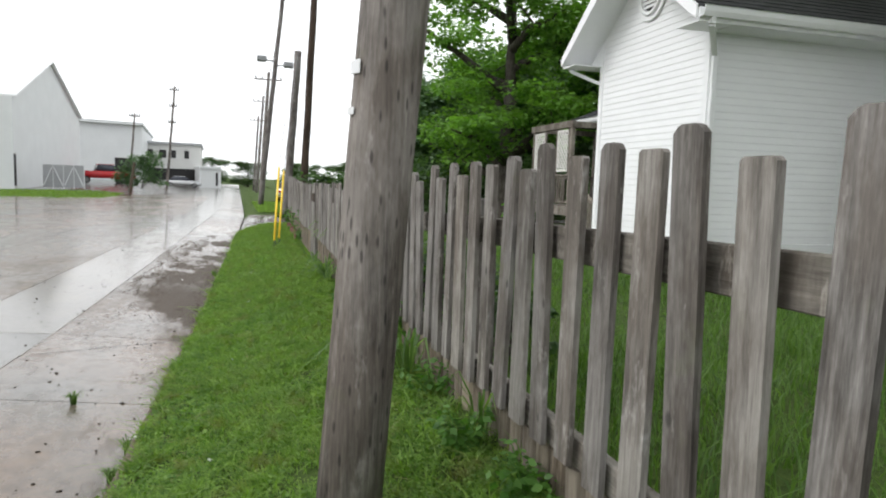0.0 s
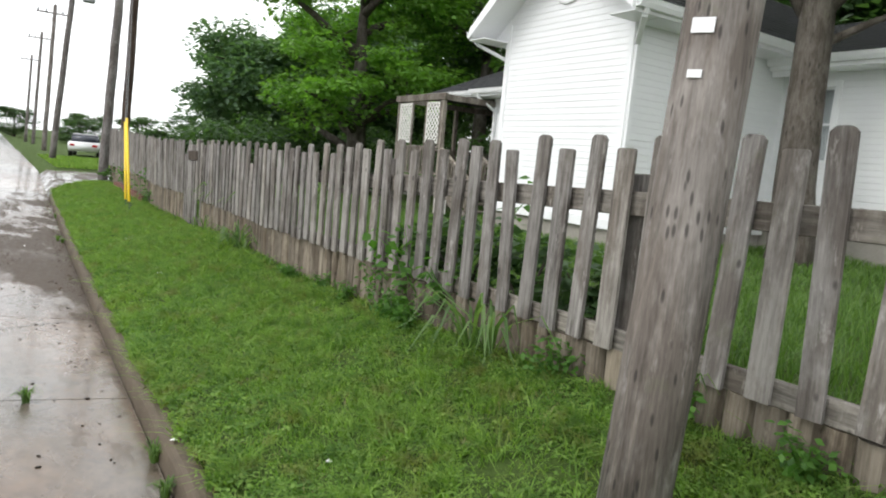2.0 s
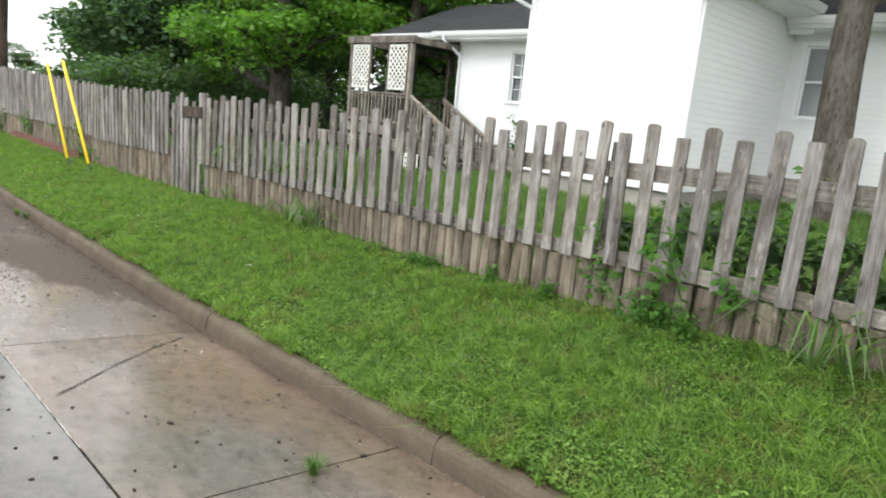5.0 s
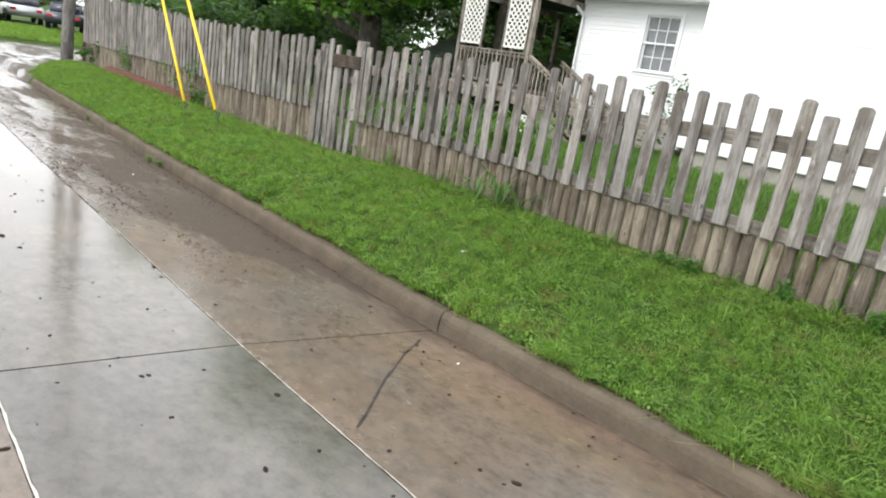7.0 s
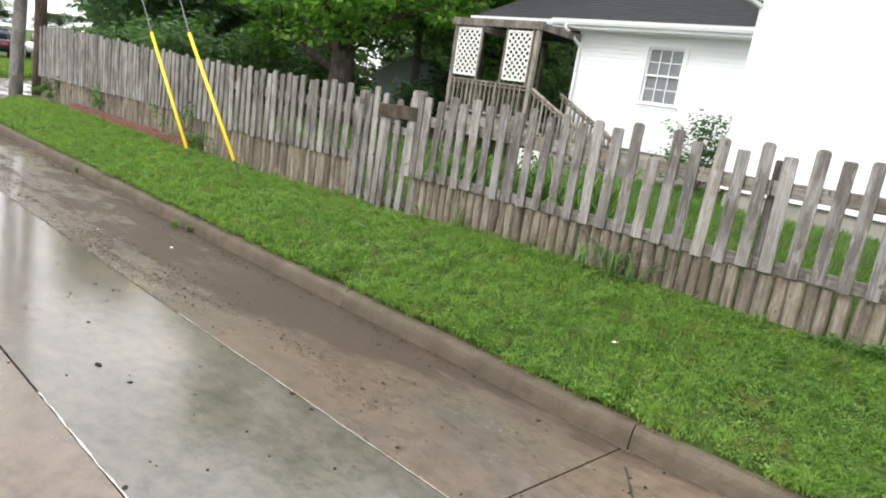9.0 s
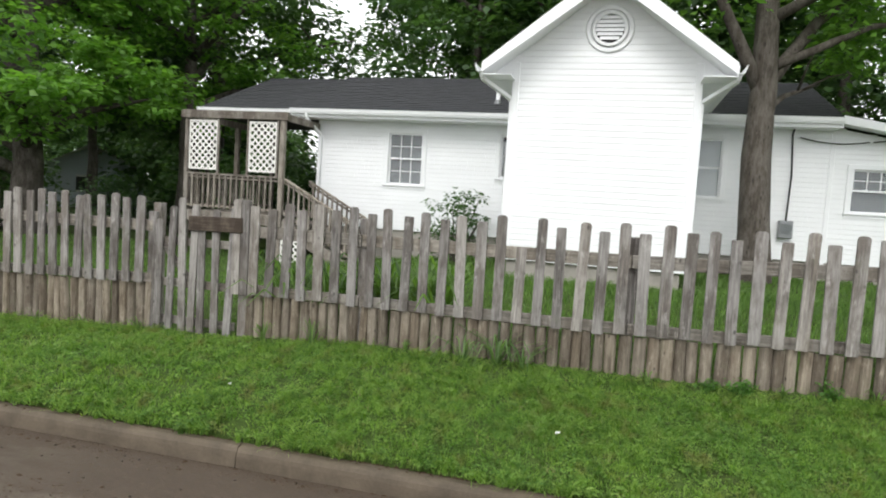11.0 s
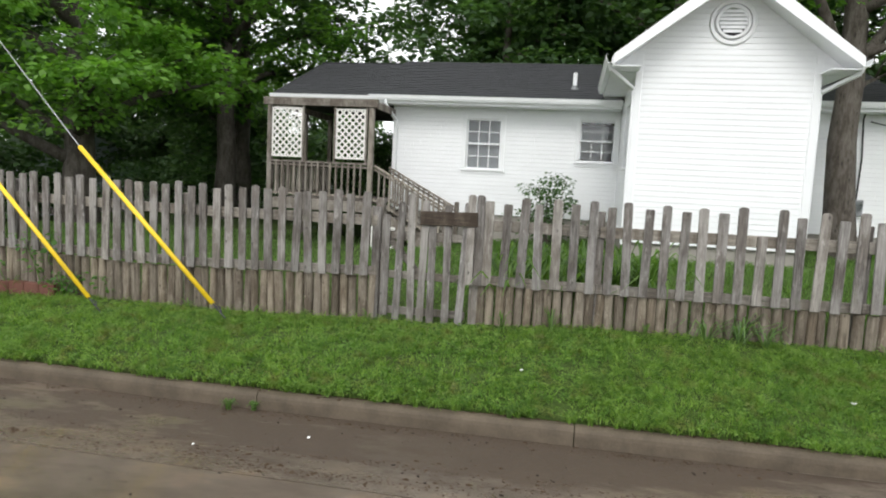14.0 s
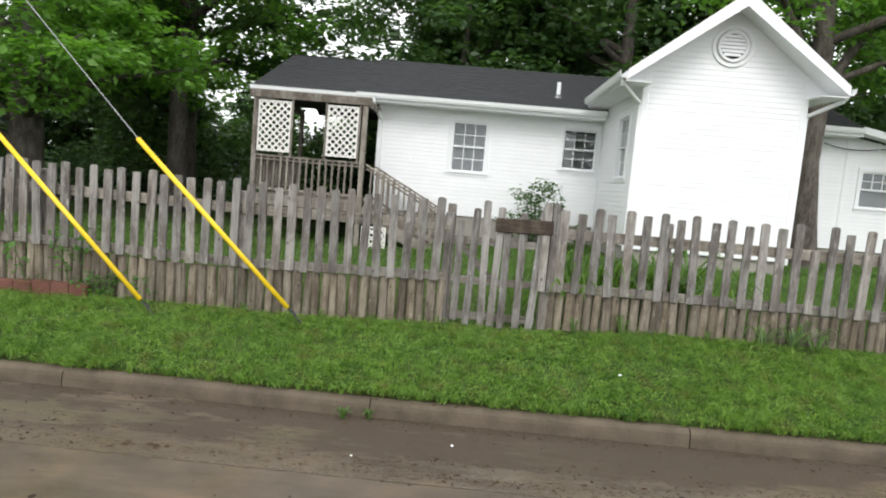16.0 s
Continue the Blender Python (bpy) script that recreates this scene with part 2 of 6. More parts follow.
def wet_concrete(name, warm, film):
    """Wet worn concrete: damp gloss, standing film of water in the low parts, tan and grey stains, fine grit."""
    m, nt, p = nodes_of(name)
    rnd, _ = shift_by_object(nt)
    big = noise_of(nt, 0.45, 4, 0.55, (1, 0.6, 1), world_space=True)
    mid = noise_of(nt, 2.6, 5, 0.6, (1.4, 0.6, 1), world_space=True)
    fine = noise_of(nt, 120, 3, 0.7, world_space=True)
    grey, tan = (0.13, 0.122, 0.110), (0.175, 0.122, 0.088)
    c = ramp_of(nt, mid, [(0.3, tuple(x * 0.75 for x in grey)), (0.6, grey), (0.8, tuple(x * 1.2 for x in grey))])
    c = mixed(nt, ramp_of(nt, big, [(0.42 - warm, (0, 0, 0)), (0.62 - warm, (0.85, 0.85, 0.85))]), c, tan)
    c = mixed(nt, 1.0, c, ramp_of(nt, rnd, [(0, (0.85, 0.86, 0.88)), (1, (1.1, 1.06, 1.0))]), "MULTIPLY")
    blotch = noise_of(nt, 11, 6, 0.75, (1.2, 0.8, 1), world_space=True)
    c = mixed(nt, 1.0, c, ramp_of(nt, blotch, [(0.36, (0.66, 0.65, 0.64)), (0.5, (0.95, 0.95, 0.95)), (0.66, (1.2, 1.17, 1.12))]), "MULTIPLY")
    c = mixed(nt, ramp_of(nt, fine, [(0.62, (0, 0, 0)), (0.74, (0.5, 0.5, 0.5))]), c, (0.07, 0.06, 0.05))
    g = nt.nodes.new("ShaderNodeNewGeometry")
    xyz = nt.nodes.new("ShaderNodeSeparateXYZ")
    nt.links.new(g.outputs["Position"], xyz.inputs[0])

    def math_node(op, x, y, clamp=False):
        n = nt.nodes.new("ShaderNodeMath")
        n.operation, n.use_clamp = op, clamp
        for s, v in zip(n.inputs, (x, y)):
            if isinstance(v, (int, float)):
                s.default_value = v
            else:
                nt.links.new(v, s)
        return n.outputs[0]
    # silt washed along the gutter: widest past the middle of the block, ragged at its edge
    d = math_node("SUBTRACT", math_node("ADD", math_node("MULTIPLY", xyz.outputs["Y"], SLANT), KERB0), xyz.outputs["X"])
    reach = ramp_of(nt, math_node("DIVIDE", xyz.outputs["Y"], 25.0), [(0.0, (0.1,) * 3), (0.3, (0.16,) * 3), (0.38, (0.62,) * 3), (0.46, (1.05,) * 3), (0.62, (0.9,) * 3), (0.85, (0.7,) * 3), (0.95, (0.1,) * 3)])
    rag = noise_of(nt, 2.2, 10, 0.78, (1.5, 0.5, 1), world_space=True)
    edge = math_node("ADD", math_node("MULTIPLY", reach, 1.3), math_node("MULTIPLY", math_node("SUBTRACT", rag, 0.5), 2.2))
    silt = math_node("MULTIPLY", math_node("SUBTRACT", edge, d), 2.6, True)
    # shallow pools left standing in the silt towards the corner
    pool = ramp_of(nt, noise_of(nt, 1.5, 4, 0.6, (1.3, 0.5, 1), world_space=True), [(0.50, (0,) * 3), (0.56, (1,) * 3)])
    pool = math_node("MULTIPLY", pool, ramp_of(nt, math_node("DIVIDE", xyz.outputs["Y"], 25.0), [(0.44, (0,) * 3), (0.56, (0.95,) * 3)]))
    silt = math_node("MULTIPLY", silt, math_node("SUBTRACT", 1.0, pool))
    grit = noise_of(nt, 30, 5, 0.8, world_space=True)
    film_y = math_node("MULTIPLY", ramp_of(nt, math_node("DIVIDE", xyz.outputs["Y"], 25.0), [(0.34, (0,) * 3), (0.46, (0.9,) * 3), (0.8, (0.9,) * 3), (0.95, (0,) * 3)]),
                       ramp_of(nt, math_node("DIVIDE", d, 8.0), [(0.3, (1,) * 3), (0.9, (0.15,) * 3)]))
    c = mixed(nt, film_y, c, ramp_of(nt, mid, [(0.3, (0.085, 0.066, 0.05)), (0.55, (0.125, 0.098, 0.074)), (0.78, (0.2, 0.145, 0.095))]))
    c = mixed(nt, math_node("MULTIPLY", silt, 0.9), c, ramp_of(nt, grit, [(0.3, (0.033, 0.024, 0.017)), (0.7, (0.098, 0.072, 0.052))]))
    nt.links.new(c, p.inputs["Base Color"])
    wet = noise_of(nt, 0.55, 3, 0.5, (1, 0.45, 1), world_space=True)
    r = ramp_of(nt, wet, [(0.48 + film, (0.06, 0.06, 0.06)), (0.56 + film, (0.2, 0.2, 0.2)), (0.72 + film, (0.42, 0.42, 0.42))])
    mottle = ramp_of(nt, noise_of(nt, 7, 5, 0.7, (1.2, 0.7, 1), world_space=True), [(0.35, (0,) * 3), (0.65, (0.26,) * 3)])
    r = mixed(nt, 0.8 if warm > 0 else 0.25, r, mottle, "ADD")
    # away from the standing water the slabs are only damp
    damp = ramp_of(nt, math_node("DIVIDE", xyz.outputs["Y"], 25.0), [(0.5, (0,) * 3), (0.68, (0.75,) * 3)])
    r = mixed(nt, damp, r, ramp_of(nt, mid, [(0.35, (0.15,) * 3), (0.7, (0.33,) * 3)]))
    r = mixed(nt, silt, r, ramp_of(nt, grit, [(0.35, (0.45,) * 3), (0.6, (0.75,) * 3)]))
    nt.links.new(math_node("SUBTRACT", 0.5, math_node("MULTIPLY", silt, 0.26)), p.inputs["Specular IOR Level"])
    coat = math_node("MULTIPLY", math_node("SUBTRACT", 1.0, silt), 0.3)
    nt.links.new(coat, p.inputs["Coat Weight"])
    nt.links.new(r, p.inputs["Roughness"])
    p.inputs["Coat Roughness"].default_value = 0.1
    b = nt.nodes.new("ShaderNodeBump")
    b.inputs["Distance"].default_value = 0.004
    nt.links.new(r, b.inputs["Strength"])
    nt.links.new(fine, b.inputs["Height"])
    nt.links.new(b.outputs[0], p.inputs["Normal"])
    return m


CONCRETE = wet_concrete("wet_concrete", -0.2, 0.14)
CONCRETE_TAN = wet_concrete("wet_tan_concrete", 0.08, -0.06)
CURB = plain("curb_concrete", (0.10, 0.079, 0.056), 0.75, vary=0.35, scale=5, bump=0.4, spec=0.3)


# ---- small builders ----
def part(name, bm, material, parent=None, label="", smooth=False):
    me = bpy.data.meshes.new(name)
    bm.to_mesh(me)
    bm.free()
    me.materials.append(material)
    if smooth:
        me.shade_smooth()
    ob = new(name, me)
    ob.parent = parent
    if label:
        ob["label"] = label
    return ob


def thing(name, at, label, category, group="", kind=""):
    ob = new(name)
    ob.location = at
    ob.empty_display_size = 0.1
    return tagged(ob, label, category, group, kind)


def box(bm, lo, hi, m=None, bevel=0.0):
    """A box between two corners."""
    lo, hi = Vector(lo), Vector(hi)
    out = bmesh.ops.create_cube(bm, size=1, matrix=Matrix.LocRotScale((lo + hi) / 2, None, hi - lo))
    vs = out["verts"]
    if bevel:
        es = list({e for v in vs for e in v.link_edges})
        out = bmesh.ops.bevel(bm, geom=es, offset=bevel, segments=1, affect="EDGES", profile=0.5)
        vs = list({v for f in out["faces"] for v in f.verts} | {v for v in vs if v.is_valid})
    if m is not None:
        bmesh.ops.transform(bm, matrix=m, verts=vs)
    return vs


def one_box(lo, hi, bevel=0.0, m=None):
    bm = bmesh.new()
    box(bm, lo, hi, m, bevel)
    return bm


def beam(bm, a, b, w, h, bevel=0.0):
    """A straight timber from a to b, w wide and h deep."""
    a, b = Vector(a), Vector(b)
    q = (b - a).to_track_quat("Z", "Y").to_matrix().to_4x4()
    box(bm, (-w / 2, -h / 2, 0), (w / 2, h / 2, (b - a).length), Matrix.Translation(a) @ q, bevel)


def tube(bm, pts, radii, sides=8, cap=True, wobble=0.0):
    """A round stem along points."""
    rng = random.Random(len(pts) * 7 + sides)
    rings = []
    for i, p in enumerate(pts):
        p = Vector(p)
        d = Vector(pts[min(i + 1, len(pts) - 1)]) - Vector(pts[max(i - 1, 0)])
        q = Vector((0, 0, 1)).rotation_difference(d)
        r = radii[i] if isinstance(radii, (list, tuple)) else radii
        rings.append([bm.verts.new(p + q @ Vector((math.cos(a) * r * (1 + wobble * rng.uniform(-1, 1)), math.sin(a) * r * (1 + wobble * rng.uniform(-1, 1)), 0)))
                      for a in [2 * math.pi * k / sides for k in range(sides)]])
    for r0, r1 in zip(rings, rings[1:]):
        for k in range(sides):
            bm.faces.new((r0[k], r0[(k + 1) % sides], r1[(k + 1) % sides], r1[k]))
    if cap:
        bm.faces.new(list(reversed(rings[0])))
        bm.faces.new(rings[-1])


def lerp_table(table, v):
    xs, ys = zip(*table)
    return float(np.interp(v, xs, ys))


# ---- lie of the land ----
FENCE0 = 0.96                        # the fence at x = FENCE0 + SLANT * y
CURB_TOP = [(-30, 0.05), (0, -0.09), (4.3, -0.17), (7.8, -0.285), (13.5, -0.33), (24, -0.33), (60, -0.35)]
FENCE_FOOT = [(-30, 0.6), (0, 0.47), (2.8, 0.37), (3.6, 0.32), (5.3, 0.2), (7, 0.13), (10, 0.1), (11.6, 0.01), (14, -0.07), (20, -0.1), (24, -0.15), (40, -0.25)]
YARD = [(-30, 0.6), (0, 0.5), (9, 0.40), (14, 0.06), (20, 0.0), (30, -0.1), (60, -0.2)]
ROAD_RISE = [(0, 0), (1.3, 0.12), (2.45, 0.18), (5, 0.25), (10, 0.27), (40, 0.2)]
CURB_H = 0.135


def kerb_x(y):
    return KERB0 + SLANT * y


def fence_x(y):
    return FENCE0 + SLANT * y


def curb_top(y):
    return lerp_table(CURB_TOP, y)


def road_z(x, y):
    return curb_top(y) - CURB_H + lerp_table(ROAD_RISE, kerb_x(y) - x)


def verge_end(x):
    return 20.6 + (x + 0.4) * 2.0


def on_verge(x, y):
    return x > kerb_x(y) and y < verge_end(x)


def land(x, y):
    k, f = kerb_x(y), fence_x(y)
    if x <= k:
        return road_z(x, y)
    zf, yard = lerp_table(FENCE_FOOT, y), lerp_table(YARD, y)
    if x <= f:
        s = (x - k) / (f - k)
        return curb_top(y) + (zf - curb_top(y)) * s + 0.36 * s * (1 - s) * min(1, max(0, (y - 6) / 4))
    s = min(1, (x - f) / 2.5)
    return zf + 0.02 + (yard - zf - 0.02) * s


def far_land(x, y):
    """The land with the side street let in past the verge."""
    z = land(x, y)
    if y > 19:
        side = -0.34 + (0.1 if x > 1.0 and y > 33 else 0)
        if x < -6 and y > 45:
            z += 0.029 * (min(y, 75) - 45) * min(1, (-6 - x) / 4)
        s = max(0.0, min(1.0, (y - verge_end(min(x, 1.7))) / 0.8)) if x > kerb_x(y) else 0
        z = z + (side - z) * s
    return z


def build_ground():
    xs = sorted({-700, -400, -200, -120, -80, -50, -30, -20, 20, 25, 32, 45, 70, 120, 200, 400, 700, *np.arange(-14, 15, 1.0).tolist(), *np.arange(-1.5, 3.6, 0.25).tolist()})
    ys = sorted({-700, -400, -200, -100, -50, -30, -20, -14, -10, 36, 40, 45, 52, 60, 75, 100, 150, 250, 400, 700, *np.arange(-8, 33, 0.5).tolist()})
    verts, faces, mats = [], [], []
    for y in ys:
        for x in xs:
            xx = x + SLANT * min(max(y, -8), 33) if abs(x) < 5 else x
            z = far_land(xx, y)
            if xx <= kerb_x(y) + 0.08:
                z -= 0.1
            verts.append((xx, y, z))
    n = len(xs)
    for j in range(len(ys) - 1):
        for i in range(n - 1):
            faces.append((j * n + i, j * n + i + 1, (j + 1) * n + i + 1, (j + 1) * n + i))
            cx = sum(verts[v][0] for v in faces[-1]) / 4
            cy = sum(verts[v][1] for v in faces[-1]) / 4
            paved = cx < kerb_x(min(cy, 33)) and cx > -30 and cy < 150 or (cx > kerb_x(cy) and verge_end(min(cx, 1.7)) < cy < 33 and cx < 40)
            if cx < -8 and 41 < cy < 56:
                paved = False
            mats.append(1 if paved else 0)
    me = bpy.data.meshes.new("ground")
    me.from_pydata(verts, [], faces)
    me.materials.append(SOIL)
    me.materials.append(CONCRETE)
    me.polygons.foreach_set("material_index", mats)
    me.shade_smooth()
    tagged(new("ground", me), "grassy ground with wet concrete side street", "ground", kind="structure")


build_ground()


# ---- fence ----
def picket_mesh(name, w, t, h, tall):
    """A board with clipped corners at the top, its foot at the origin, its width along y."""
    bm = bmesh.new()
    c = w * (0.22 if tall else 0.1)
    prof = [(-w / 2, 0), (w / 2, 0), (w / 2, h - c), (w / 2 - c * 0.7, h - c * 0.25), (w / 2 - c * 1.3, h), (-w / 2 + c * 1.3, h), (-w / 2 + c * 0.7, h - c * 0.25), (-w / 2, h - c)]
    front = [bm.verts.new((-t, y, z)) for y, z in prof]
    back = [bm.verts.new((0, y, z)) for y, z in prof]
    bm.faces.new(front)
    bm.faces.new(list(reversed(back)))
    n = len(prof)
    for i in range(n):
        bm.faces.new((front[(i + 1) % n], front[i], back[i], back[(i + 1) % n]))
    bmesh.ops.recalc_face_normals(bm, faces=bm.faces)
    me = bpy.data.meshes.new(name)
    bm.to_mesh(me)
    bm.free()
    return me


def shared(name, me, parent, m):
    ob = new(name, me)
    ob.parent = parent
    ob.matrix_basis = m
    return ob


TOP_R = [(-4, 1.65), (1.3, 1.585), (2.8, 1.545), (3.95, 1.51), (5.46, 1.465), (6.14, 1.43), (7, 1.395), (11.5, 1.38)]
FOOT_R = [(-4, 0.66), (1.3, 0.62), (2.6, 0.6), (4, 0.57), (5.3, 0.565), (8, 0.505), (11.5, 0.50)]
TOP_L = [(12.5, 1.36), (15, 1.345), (17, 1.38), (21, 1.5), (24, 1.5)]
FOOT_L = [(12.5, 0.51), (13.8, 0.47), (15.4, 0.43), (17, 0.5), (24, 0.42)]


def right_stations():
    ys, y = [], 10.95
    ys += [(11.29, False), (11.12, False)]
    k = 0
    while y > -3.2:
        ys.append((y, k % 2 == 0))
        y -= 0.1717 if k < 32 else (0.186 if k < 40 else 0.1925)
        k += 1
    return ys


def build_fence(name, stations, y0, y1, tops, feet, drop, width, broken, label, joints=()):
    rng = random.Random(int(y0 * 10) + 5)
    fence = thing(name, (fence_x(y0), y0, lerp_table(FENCE_FOOT, y0)), label, "fence", kind="structure")
    inv = Matrix.Translation(fence.location).inverted()
    meshes = {}
    for y, tall in stations:
        h = lerp_table(tops, y) + 0.03 - lerp_table(feet, y) - (0 if tall else drop) + rng.uniform(-0.012, 0.012)
        if any(abs(y - b) < 0.07 for b in broken):
            h = 0.66
        w = width * rng.choice((0.94, 1.0, 1.06))
        key = (round(h / 0.02), round(w * 1000), tall)
        if key not in meshes:
            meshes[key] = picket_mesh("picket", w, 0.021, key[0] * 0.02, tall)
            meshes[key].materials.append(FENCE_WOOD)
        m = pose(fence_x(y) - 0.02, y, lerp_table(feet, y) - 0.03 + rng.uniform(-0.012, 0.012), rng.gauss(0, 0.9), rng.gauss(0, 0.7), rng.gauss(1.9, 2))
        shared("picket", meshes[key], fence, inv @ m)
    span = y1 - y0
    n = max(2, round(span / 2.35))
    ends = joints or [y0 + span * i / n for i in range(n + 1)]
    for a, b in zip(ends, ends[1:]):
        b -= 0.01
        for z0, hh, nm in ((-0.035, 0.095, "bottom_rail"), (None, 0.11, "top_rail")):
            bm = bmesh.new()
            za, zb = [lerp_table(feet, v) + z0 + hh / 2 if z0 is not None else lerp_table(tops, v) - 0.305 for v in (a, b)]
            beam(bm, (fence_x(a) + 0.02, a, za), (fence_x(b) + 0.02, b, zb), 0.038, hh, 0.004)
            part(nm, bm, RAIL_WOOD, fence).matrix_basis = inv
        foot = lerp_table(FENCE_FOOT, a) - 0.05
        bm = one_box((0.0, -0.045, foot), (0.09, 0.045, lerp_table(feet, a) + 0.78), 0.006, None)
        p = part("post", bm, FENCE_WOOD, fence)
        p.matrix_basis = inv @ pose(fence_x(a) + 0.045, a - 0.02, 0, rng.gauss(0, 0.6), rng.gauss(0, 0.6))
    y = y0 + 0.04
    logs = {}
    while y < y1 - 0.03:
        w = rng.choice((0.115, 0.125, 0.135) if y < 6 else (0.09, 0.1, 0.11))
        zt, zb = lerp_table(feet, y) - 0.037, lerp_table(FENCE_FOOT, y) - 0.06
        key = (w, round((zt - zb) / 0.03))
        if key not in logs:
            bm = bmesh.new()
            prof = [(-0.026, -w * 0.33), (-0.04, 0), (-0.026, w * 0.33), (0.0, w * 0.48), (0.012, w * 0.48), (0.012, -w * 0.48), (0.0, -w * 0.48)]
            hh = key[1] * 0.03
            lo = [bm.verts.new((x, yy, 0)) for x, yy in prof]
            hi = [bm.verts.new((x, yy, hh)) for x, yy in prof]
            bm.faces.new(list(reversed(lo)))
            bm.faces.new(hi)
            for i in range(7):
                bm.faces.new((lo[i], lo[(i + 1) % 7], hi[(i + 1) % 7], hi[i]))
            bmesh.ops.recalc_face_normals(bm, faces=bm.faces)
            me = bpy.data.meshes.new("skirt_stave")
            bm.to_mesh(me)
            bm.free()
            me.materials.append(SKIRT_WOOD)
            logs[key] = me
        shared("skirt_stave", logs[key], fence, inv @ pose(fence_x(y) + 0.034, y, zt - key[1] * 0.03 + rng.uniform(-0.012, 0.004), rng.gauss(0, 1.1), rng.gauss(0, 0.8), 1.9 + rng.gauss(0, 3)))
        y += w + rng.uniform(0.0, 0.007)
    return fence


build_fence("picket_fence", right_stations(), -3.2, 11.43, TOP_R, FOOT_R, 0.058, 0.088, (8.72,), "weathered grey picket fence on a skirt of upright staves", (-3.2, -1.8, 0.6, 3.0, 5.4, 7.8, 10.2, 11.43))
left, yy, k = [], 12.6, 0
while yy < 23.7:
    left.append((yy, k % 2 == 0))
    yy += 0.155 if yy < 17.5 else 0.125
    k += 1
build_fence("picket_fence", left, 12.47, 23.7, TOP_L, FOOT_L, 0.03, 0.084, (), "weathered grey picket fence leading to the street corner")


def build_gate():
    g = thing("garden_gate", (fence_x(12), 12, 0.0), "weathered wooden picket gate with a dark board", "gate", kind="structure")
    inv = Matrix.Translation(g.location).inverted()
    rng = random.Random(3)
    for y, z0, z1 in ((12.36, 0.07, 1.13), (12.23, 0.03, 1.27), (12.07, 0.02, 1.36), (11.97, 0.03, 1.30), (11.86, 0.02, 1.06), (11.70, 0.0, 1.26), (11.56, 0.0, 1.30)):
        me = picket_mesh("picket", 0.075, 0.02, z1 - z0, z1 > 1.2)
        me.materials.append(FENCE_WOOD)
        shared("picket", me, g, inv @ pose(fence_x(y) - 0.025, y, z0, rng.gauss(0, 1.3), 0, 2))
    for z in (0.12, 0.5, 0.92):
        bm = bmesh.new()
        beam(bm, (fence_x(11.5) + 0.02, 11.5, z), (fence_x(12.42) + 0.02, 12.42, z), 0.03, 0.08, 0.004)
        part("gate_rail", bm, RAIL_WOOD, g).matrix_basis = inv
    bm = bmesh.new()
    beam(bm, (fence_x(11.98) + 0.01, 11.98, 0.5), (fence_x(12.4) + 0.01, 12.4, 0.95), 0.02, 0.07, 0.003)
    part("brace", bm, RAIL_WOOD, g).matrix_basis = inv
    bm = bmesh.new()
    beam(bm, (fence_x(11.40) - 0.062, 11.40, 1.13), (fence_x(12.0) - 0.062, 12.0, 1.115), 0.03, 0.145, 0.006)
    part("nameboard", bm, DARK_WOOD, g, "dark stained plank").matrix_basis = inv
    for y in (11.47, 11.38):
        me = picket_mesh("gate_post", 0.08, 0.05, 1.42 - 0.5 if y > 11.4 else 0.92, True)
        me.materials.append(FENCE_WOOD)
        shared("gate_post", me, g, inv @ pose(fence_x(y) - 0.01, y, 0.46, 0, 0, 2))
    bm = one_box((-0.045, -0.045, -0.1), (0.045, 0.045, 1.2), 0.006)
    part("gate_post", bm, FENCE_WOOD, g).matrix_basis = inv @ pose(fence_x(12.48) + 0.05, 12.48, 0)
    bm = one_box((-0.045, -0.045, -0.1), (0.045, 0.045, 1.2), 0.006)
    part("gate_post", bm, FENCE_WOOD, g).matrix_basis = inv @ pose(fence_x(11.42) + 0.05, 11.42, 0)


build_gate()


# ---- house ----
COURSE = 0.088


